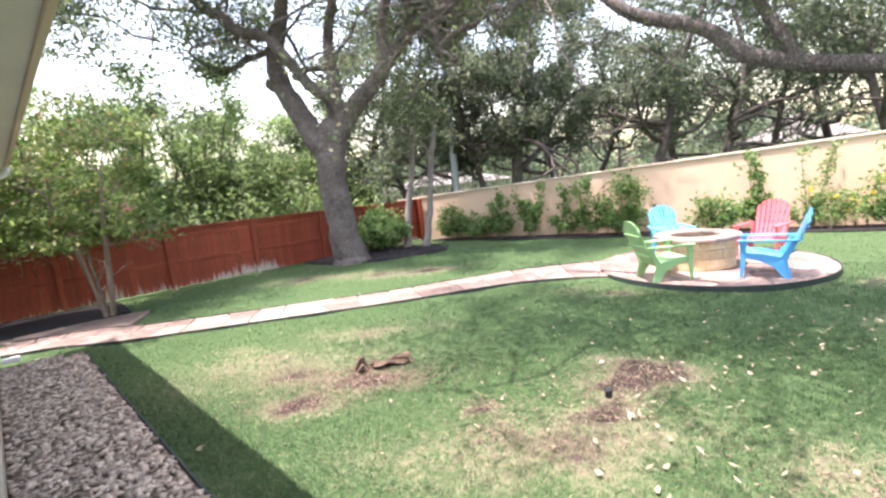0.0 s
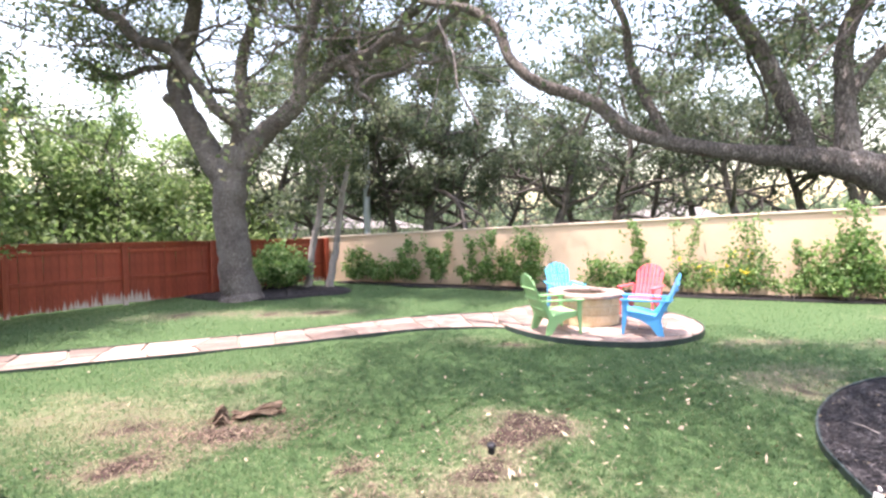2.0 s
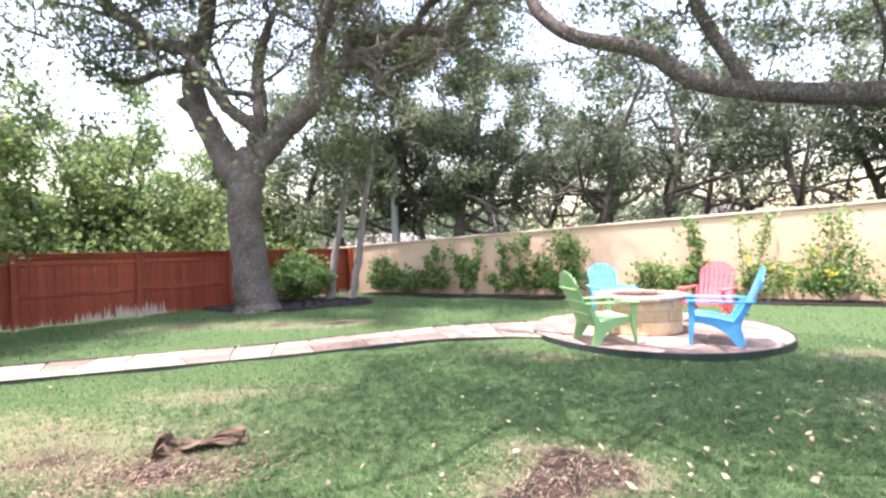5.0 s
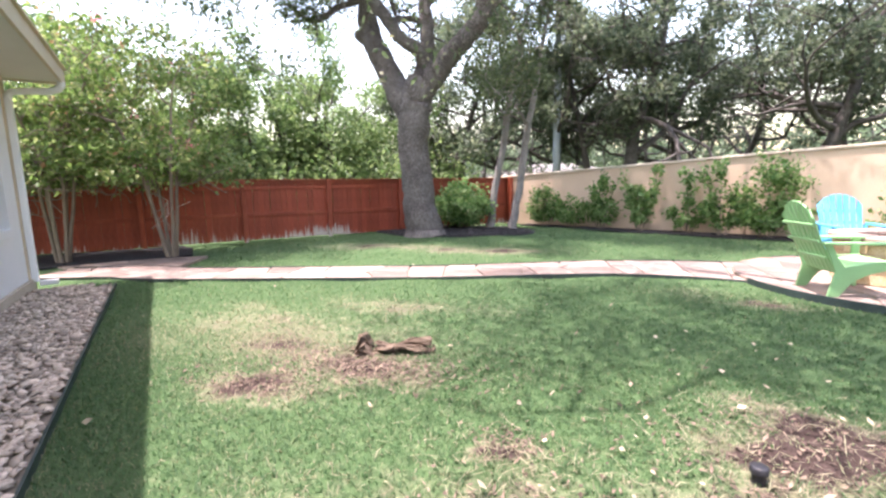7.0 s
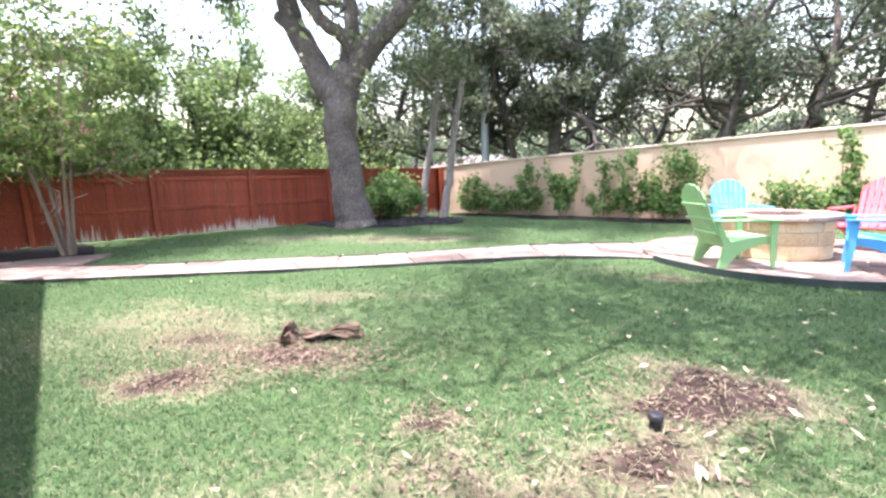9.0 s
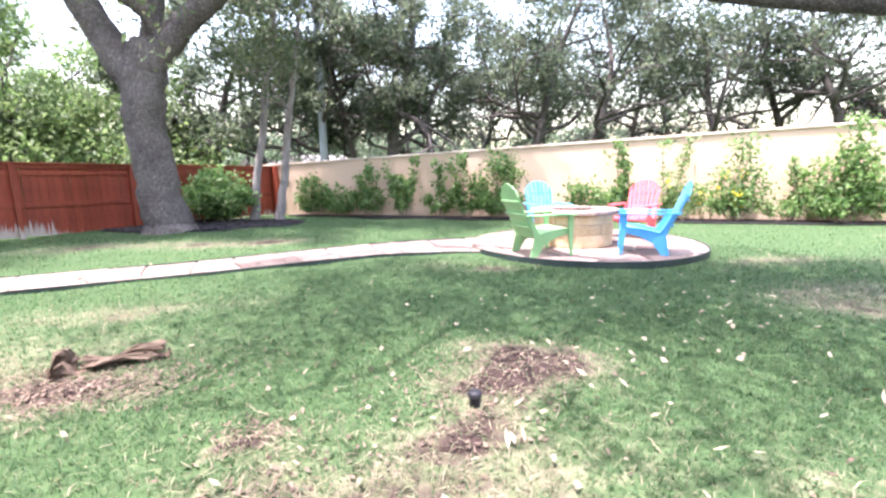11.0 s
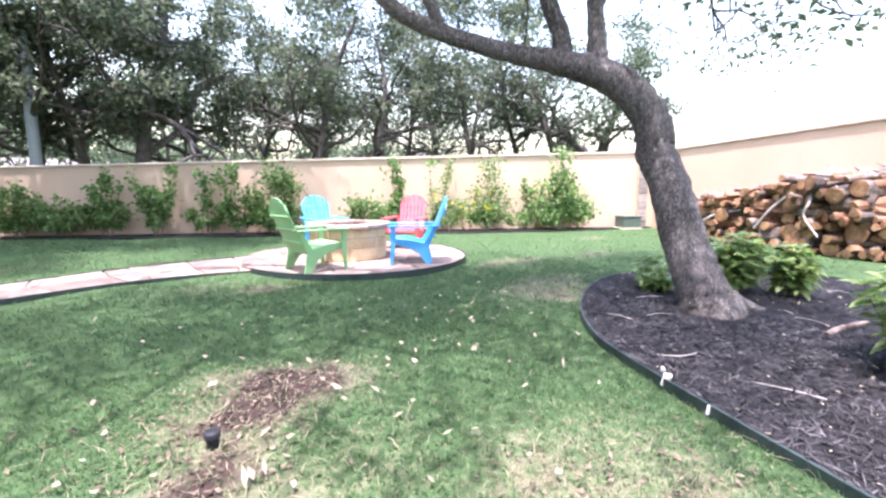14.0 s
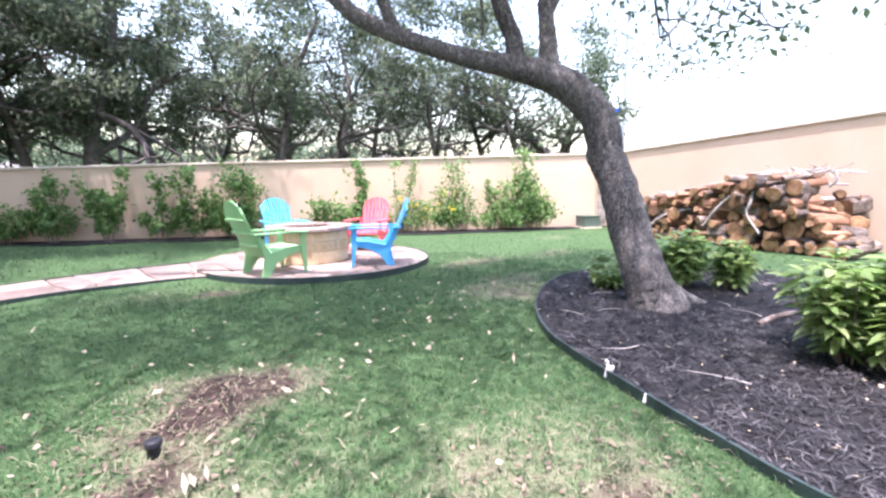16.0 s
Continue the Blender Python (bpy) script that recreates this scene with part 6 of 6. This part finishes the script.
def broad_bush(seed, x, y, r, h, stems, leaf, label, base_z=0.05):
    """Upright stems, each with whorls of broad pointed leaves."""
    rng = np.random.default_rng(seed)
    t = thing("broadleaf_bush", (x, y, base_z), label, "bush", "bushes in the mulch bed")
    tubes, vs, fs = [], [], []
    for _ in range(stems):
        a, q = rng.random() * 6.28, math.sqrt(rng.random())
        hh = h * (1 - 0.4 * q * q) * (0.75 + 0.35 * rng.random())
        tx, ty = r * q * math.cos(a), r * q * math.sin(a)
        line = smooth_line([(tx * 0.3, ty * 0.3, -0.05, 0.008), (tx * 0.7, ty * 0.7, hh * 0.5, 0.006), (tx, ty, hh, 0.003)], 5)
        tubes.append(tube(line, 5))
        for k in range(3, len(line)):
            m = 5 if k == len(line) - 1 else 3
            a0 = rng.random() * 6.28
            for j in range(m):
                b = a0 + j * 6.28 / m + rng.normal() * 0.2
                lift = 0.5 if k == len(line) - 1 else 0.15
                v = leaf_strip(rng, line[k][:3], (math.cos(b), math.sin(b), lift + rng.normal() * 0.2), leaf * (0.7 + 0.5 * rng.random()), leaf * 0.42, 0.35)
                o = len(vs)
                vs += v
                for s in range(4):
                    p = o + 3 * s
                    fs += [(p, p + 1, p + 4, p + 3), (p + 1, p + 2, p + 5, p + 4)]
    v, f = join_tubes(tubes)
    tagged(part("branching", mesh_from("branching", v, f, M_BARK_PALE, True), t), kind="stuff")
    tagged(part("foliage", mesh_from("foliage", np.array(vs), np.array(fs), M_BUSH, True), t), kind="stuff")


LB = "leafy green bush with broad pointed leaves in the mulch"
broad_bush(71, 4.85, 0.95, 0.42, 0.7, 62, 0.14, LB)
broad_bush(72, 5.35, 0.05, 0.45, 0.7, 56, 0.14, LB)
broad_bush(73, 6.5, 2.55, 0.3, 0.62, 34, 0.16, LB)
broad_bush(74, 6.72, 2.08, 0.2, 0.5, 18, 0.16, LB)
broad_bush(75, 6.15, 3.3, 0.2, 0.3, 12, 0.12, "small leafy bush beside the leaning trunk")
broad_bush(76, 5.85, 3.15, 0.2, 0.24, 10, 0.11, "low leafy bush at the foot of the leaning trunk")

# ---------------------------------------------------------------- stump and litter


def stump():
    t = thing("stump_fragment", pose(-0.82, 4.08, 0.0, 0, 0, 12), "broken weathered stump wood lying in bark chips", "stump")
    rng = np.random.default_rng(9)

    def chunk(name, a, b, seed):
        bm = box_bm(bmesh.new(), a, b)
        bmesh.ops.subdivide_edges(bm, edges=list(bm.edges), cuts=4, use_grid_fill=True)
        rr = np.random.default_rng(seed)
        for v in bm.verts:
            k = noise.noise(v.co * 6 + Vector((seed, 0, 0)))
            q = (v.co.x - a[0]) / (b[0] - a[0])
            v.co.z = a[2] + (v.co.z - a[2]) * (0.55 + 0.45 * math.sin(2.2 + 5.1 * q + seed))  # ragged, tapering top
            v.co += Vector((rr.normal() * 0.014, rr.normal() * 0.011, 0.04 * k + rr.normal() * 0.007))
        part(name, bm_mesh(name, bm, M_STUMP), t)
    chunk("main_splinter", (-0.1, -0.02, 0.05), (0.33, 0.05, 0.1), 1)
    chunk("upright_splinter", (-0.3, -0.02, -0.02), (-0.17, 0.1, 0.15), 2)
    chunk("low_splinter", (-0.06, -0.09, 0.03), (0.32, -0.035, 0.07), 3)
    chunk("root_stub", (-0.24, -0.12, -0.03), (-0.1, -0.02, 0.08), 4)
    chunk("sunken_wood", (-0.12, -0.04, -0.04), (0.3, 0.08, 0.03), 5)
    chunk("end_stub", (0.25, -0.07, -0.03), (0.36, 0.04, 0.08), 6)


stump()


def sprinkler():
    t = thing("sprinkler_head", (1.35, 3.02, 0.0), "black pop-up sprinkler head in bare soil", "sprinkler")
    for nm, r0, r1, z0, z1 in (("riser", 0.028, 0.028, -0.03, 0.055), ("cap", 0.036, 0.03, 0.055, 0.085)):
        v, f = tube(np.array([(0, 0, z0, r0), (0, 0, z1 - 0.004, r0), (0, 0, z1, r1), (0, 0, z1 + 0.001, 0.002)]), 14)
        part(nm, mesh_from(nm, v, f, M_BLACK, True), t)


sprinkler()
for x, y, a, s in ((3.56, 1.99, 20, 0.75), (3.68, 2.06, -35, 0.6), (3.4, 1.7, 70, 0.45)):
    bm = box_bm(bmesh.new(), (-0.012 * s, -0.03 * s, -0.01), (0.012 * s, 0.03 * s, 0.1 * s), 0.006)
    tagged(part("edging_stake", bm_mesh("edging_stake", bm, M_WHITE), m=pose(x, y, 0.02, 12, 0, a)), "short white plastic stake at the lawn edging", "stake", "stakes at the edging")
v, f = tube(smooth_line([(5.3, 1.55, 0.07, 0.022), (5.6, 1.5, 0.075, 0.025), (5.95, 1.4, 0.07, 0.02)], 4), 7)
tagged(part("fallen_branch", mesh_from("fallen_branch", v, f, M_LOG_BARK, True)), "short bare branch lying on the mulch", "branch")


def bed_twigs():
    rng = np.random.default_rng(52)
    for _ in range(16):
        x, y = rng.uniform(3.9, 7.2), rng.uniform(0.9, 3.2)
        if not inside(np.array([x]), np.array([y]), BED_LINE)[0] or math.hypot(x - 5.4, y - 2.43) < 0.45:
            continue
        a, ln = rng.uniform(0, 6.28), rng.uniform(0.12, 0.34)
        d, n = np.array([math.cos(a), math.sin(a)]), np.array([-math.sin(a), math.cos(a)])
        bend = rng.normal() * 0.05
        line = [(x, y, 0.072, 0.004), (*(np.array([x, y]) + d * ln * 0.5 + n * bend), 0.077, 0.0035), (*(np.array([x, y]) + d * ln), 0.073, 0.002)]
        v, f = tube(smooth_line(line, 4), 5)
        tagged(part("fallen_twig", mesh_from("fallen_twig", v, f, M_DEADWOOD, True)), "thin pale dry twig lying on dark mulch", "twig", "twigs on the mulch")


bed_twigs()


def flat_bits(rng, at, length, width, lift, tilt=0.35):
    """Thin slivers lying about, four corners each."""
    n = len(at)
    a = rng.random(n) * 6.283
    d = np.stack([np.cos(a), np.sin(a), rng.normal(size=n) * tilt], 1)
    s = np.stack([-np.sin(a), np.cos(a), rng.normal(size=n) * tilt], 1)
    L, W = (length * (0.5 + rng.random(n)))[:, None], (width * (0.5 + rng.random(n)))[:, None]
    up = np.zeros((n, 3))
    up[:, 2] = lift * rng.random(n)
    c = at + up
    v = np.stack([c - d * L / 2 - s * W * 0.3, c - s * W / 2 + d * L * 0.1, c + d * L / 2, c + s * W / 2 - d * L * 0.05], 1).reshape(-1, 3)
    q = np.arange(n)[:, None] * 4
    f = np.concatenate([q + [0, 1, 2], q + [0, 2, 3]], 1).reshape(-1, 3)
    return v, f


def litter():
    rng = np.random.default_rng(31)

    def spread(n, poly=None, box=None, gauss=None):
        if gauss:
            return np.stack([rng.normal(gauss[0], gauss[2], n), rng.normal(gauss[1], gauss[3], n)], 1)
        p = np.stack([rng.uniform(box[0], box[1], n), rng.uniform(box[2], box[3], n)], 1)
        return p[inside(p[:, 0], p[:, 1], poly)]
    # shredded mulch, thickest near the lawn edge
    p = np.vstack([spread(26000, BED_LINE, (2.8, 5.6, -0.6, 3.8)), spread(9000, BED_LINE, (4.5, 8.4, -1, 4))])
    v, f = flat_bits(rng, np.c_[p, np.full(len(p), 0.052)], 0.065, 0.007, 0.022)
    tagged(part("mulch_shreds", mesh_from("mulch_shreds", v, f, M_SHRED)), "loose shreds of dark mulch in the bed", "mulch", kind="stuff")
    p = spread(3500, RING, (-5.2, -0.3, 11.3, 15.4))
    v, f = flat_bits(rng, np.c_[p, ground_z(p[:, 0], p[:, 1]) + 0.027], 0.08, 0.02, 0.02)
    tagged(part("mulch_shreds", mesh_from("mulch_shreds", v, f, M_SHRED)), "loose shreds of dark mulch round the oak", "mulch", kind="stuff")
    # wood chips round the stump and the soil heap
    p = np.vstack([spread(1500, gauss=(-0.85, 3.74, 0.42, 0.15)), spread(420, gauss=(-1.5, 3.35, 0.35, 0.16)), spread(160, gauss=(0.28, 3.05, 0.12, 0.08)), spread(120, gauss=(0.35, 2.6, 0.2, 0.1)), spread(520, gauss=(1.6, 3.35, 0.38, 0.24)), spread(200, gauss=(1.2, 2.8, 0.35, 0.2)), spread(300, gauss=(2.5, 1.6, 0.4, 0.25))])
    v, f = flat_bits(rng, np.c_[p, ground_z(p[:, 0], p[:, 1]) + 0.006], 0.032, 0.013, 0.02)
    tagged(part("wood_chips", mesh_from("wood_chips", v, f, M_CHIP)), "scattered bark and wood chips on bare soil", "wood chips", kind="stuff")
    p = spread(420, BED_LINE, (2.8, 8, -0.5, 3.8))
    v, f = flat_bits(rng, np.c_[p, np.full(len(p), 0.068)], 0.026, 0.012, 0.012, 0.3)
    tagged(part("leaf_scraps", mesh_from("leaf_scraps", v, f, M_FALLEN)), "small pale scraps of dry leaf on dark mulch", "leaves", kind="stuff")
    # long dry stems raked over the bare soil
    p = np.vstack([spread(300, gauss=(1.6, 3.3, 0.42, 0.3)), spread(180, gauss=(1.2, 2.75, 0.42, 0.28)), spread(130, gauss=(-0.9, 3.65, 0.6, 0.22)), spread(100, gauss=(2.5, 1.6, 0.45, 0.3)), spread(160, gauss=(0.3, 2.9, 0.3, 0.2)), spread(220, gauss=(5.2, 4.05, 0.4, 0.25))])
    v, f = flat_bits(rng, np.c_[p, ground_z(p[:, 0], p[:, 1]) + 0.02], 0.09, 0.004, 0.02, 0.12)
    tagged(part("straw_stems", mesh_from("straw_stems", v, f, M_STRAW)), "long dry straw stems strewn over bare soil", "straw", kind="stuff")
    # pale fallen leaves on lawn and mulch
    p = np.vstack([spread(120, YARD, (-4, 8, 0.8, 8)), spread(80, gauss=(1.5, 2.4, 0.9, 0.7)), spread(110, BED_LINE, (2.8, 8, -0.5, 3.8)), spread(80, gauss=(3.4, 3.9, 0.8, 0.6))])
    v, f = flat_bits(rng, np.c_[p, ground_z(p[:, 0], p[:, 1]) + 0.035], 0.048, 0.024, 0.02, 0.45)
    tagged(part("fallen_leaves", mesh_from("fallen_leaves", v, f, M_FALLEN)), "pale dry leaves scattered on the lawn and mulch", "leaves", kind="stuff")


litter()

# ---------------------------------------------------------------- grass


def blades(name, rng, p, height, width, mat, label):
    n = len(p)
    z = ground_z(p[:, 0], p[:, 1])
    a = rng.random(n) * 6.283
    lean = 0.7 + 1.1 * rng.random(n)
    upright = rng.random(n) < 0.03
    lean[upright] *= 0.4
    d = np.stack([np.cos(a), np.sin(a)], 1)
    s = np.stack([-np.sin(a), np.cos(a)], 1)
    h = height * (0.55 + 0.9 * rng.random(n)) * np.where(upright, 1.9, 1.0)
    w = width * (0.7 + 0.6 * rng.random(n))
    b = np.c_[p, z - 0.004]
    mid = np.c_[p + d * (h * lean * 0.35)[:, None], z + h * 0.6]
    tip = np.c_[p + d * (h * lean)[:, None], z + h * (1.0 - 0.3 * lean)]
    sw = np.c_[s * (w / 2)[:, None], np.zeros(n)]
    v = np.stack([b - sw, b + sw, mid + sw * 0.8, mid - sw * 0.8, tip], 1).reshape(-1, 3)
    q = np.arange(n)[:, None] * 5
    f = np.concatenate([q + [0, 1, 2], q + [0, 2, 3], q + [3, 2, 4]], 1).reshape(-1, 3)
    return tagged(part(name, mesh_from(name, v, f, mat)), label, "grass", kind="stuff")


def grass():
    rng = np.random.default_rng(17)
    zones = ((-3.5, 4.2, 0.9, 4.2, 4600), (-6, 7, 1.0, 6.8, 1400), (-8, 14, 2, 16.5, 300))
    green, straw = [], []
    for x0, x1, y0, y1, dens in zones:
        n = int((x1 - x0) * (y1 - y0) * dens)
        p = np.stack([rng.uniform(x0, x1, n), rng.uniform(y0, y1, n)], 1)
        x, y = p[:, 0], p[:, 1]
        ok = inside(x, y, YARD)
        for poly in (BED_LINE, RING, PATH_POLY, SLAB_POLY, GRAVEL_POLY, FENCE_BED, WALL_BED):
            ok &= ~inside(x, y, poly)
        ok &= (x - PATIO[0]) ** 2 + (y - PATIO[1]) ** 2 > (PATIO_R + 0.03) ** 2
        p = p[ok]
        w = worn_at(p[:, 0], p[:, 1])
        patch = vnoise(p[:, 0], p[:, 1], 1.7)
        keep = rng.random(len(p)) < np.clip(1.05 - w * 0.62, 0.1, 1) * (0.7 + 0.3 * patch)
        p, w = p[keep], w[keep]
        dry = rng.random(len(p)) < np.clip(w * 0.68, 0.02, 0.7)
        k = 1.0 if dens > 2000 else (1.15 if dens > 500 else 1.5)
        green.append((p[~dry], k))
        straw.append((p[dry], k))
    for p, k in green:
        blades("grass", rng, p, 0.023 * k, 0.0042 * k * k, M_BLADE, "green lawn grass in uneven patches")
    for p, k in straw:
        blades("dry_grass", rng, p, 0.022 * k, 0.0038 * k * k, M_STRAW, "dry straw-coloured grass in worn patches")


grass()

# ---------------------------------------------------------------- river pebbles


def pebbles():
    rng = random.Random(15)
    kinds = []
    for k in range(8):
        bm = bmesh.new()
        bmesh.ops.create_icosphere(bm, subdivisions=1, radius=1.0)
        sx, sy, sz = rng.uniform(0.85, 1.35), rng.uniform(0.6, 0.95), rng.uniform(0.3, 0.48)
        for v in bm.verts:
            q = 1 + 0.45 * noise.noise(v.co * 1.3 + Vector((k * 7.0, 0, 0)))
            v.co = Vector((v.co.x * sx * q, v.co.y * sy * q, v.co.z * sz * q))
        kinds.append(bm_mesh("pebble", bm, M_PEBBLE_ONE, True))
    tri = []
    for me in kinds:
        v = np.array([q.co[:] for q in me.vertices])
        f = np.array([list(p.vertices) for p in me.polygons])
        tri.append((v, f))
    bed = tagged(thing("pebble_bed", (0, 0, 0), "", ""), "bed of tan and grey river pebbles along the house", "gravel bed", kind="structure")
    single, vs, fs, o = 0, [], [], 0
    for i in range(7600):
        uu, oo = rng.uniform(-1.6, 7.95), rng.uniform(H_WALL + 0.07, H_EDGE - 0.02)
        if uu > 7.7 and oo > 0.3:
            continue
        x, y = house_xy(uu, oo)
        r = rng.choice((0.016, 0.02, 0.023, 0.027, 0.034)) * rng.uniform(0.9, 1.2)
        z = 0.03 + r * 0.35 + rng.uniform(0, 0.022)
        k = rng.randrange(8)
        m = pose(x, y, z, rng.uniform(-25, 25), rng.uniform(-25, 25), rng.uniform(0, 360)) @ Matrix.Diagonal((r, r, r, 1))
        if single < 300 and 1.6 < uu < 4.6 and oo > 0.0:
            part("pebble", kinds[k], bed, m=m)
            single += 1
            continue
        v, f = tri[k]
        mm = np.array(m)
        vs.append(v @ mm[:3, :3].T + mm[:3, 3])
        fs.append(f + o)
        o += len(v)
    ob = part("pebbles", mesh_from("pebbles", np.vstack(vs), np.vstack(fs), M_PEBBLE, True), bed)
    tagged(ob, "tan and grey river pebbles", kind="stuff")


pebbles()
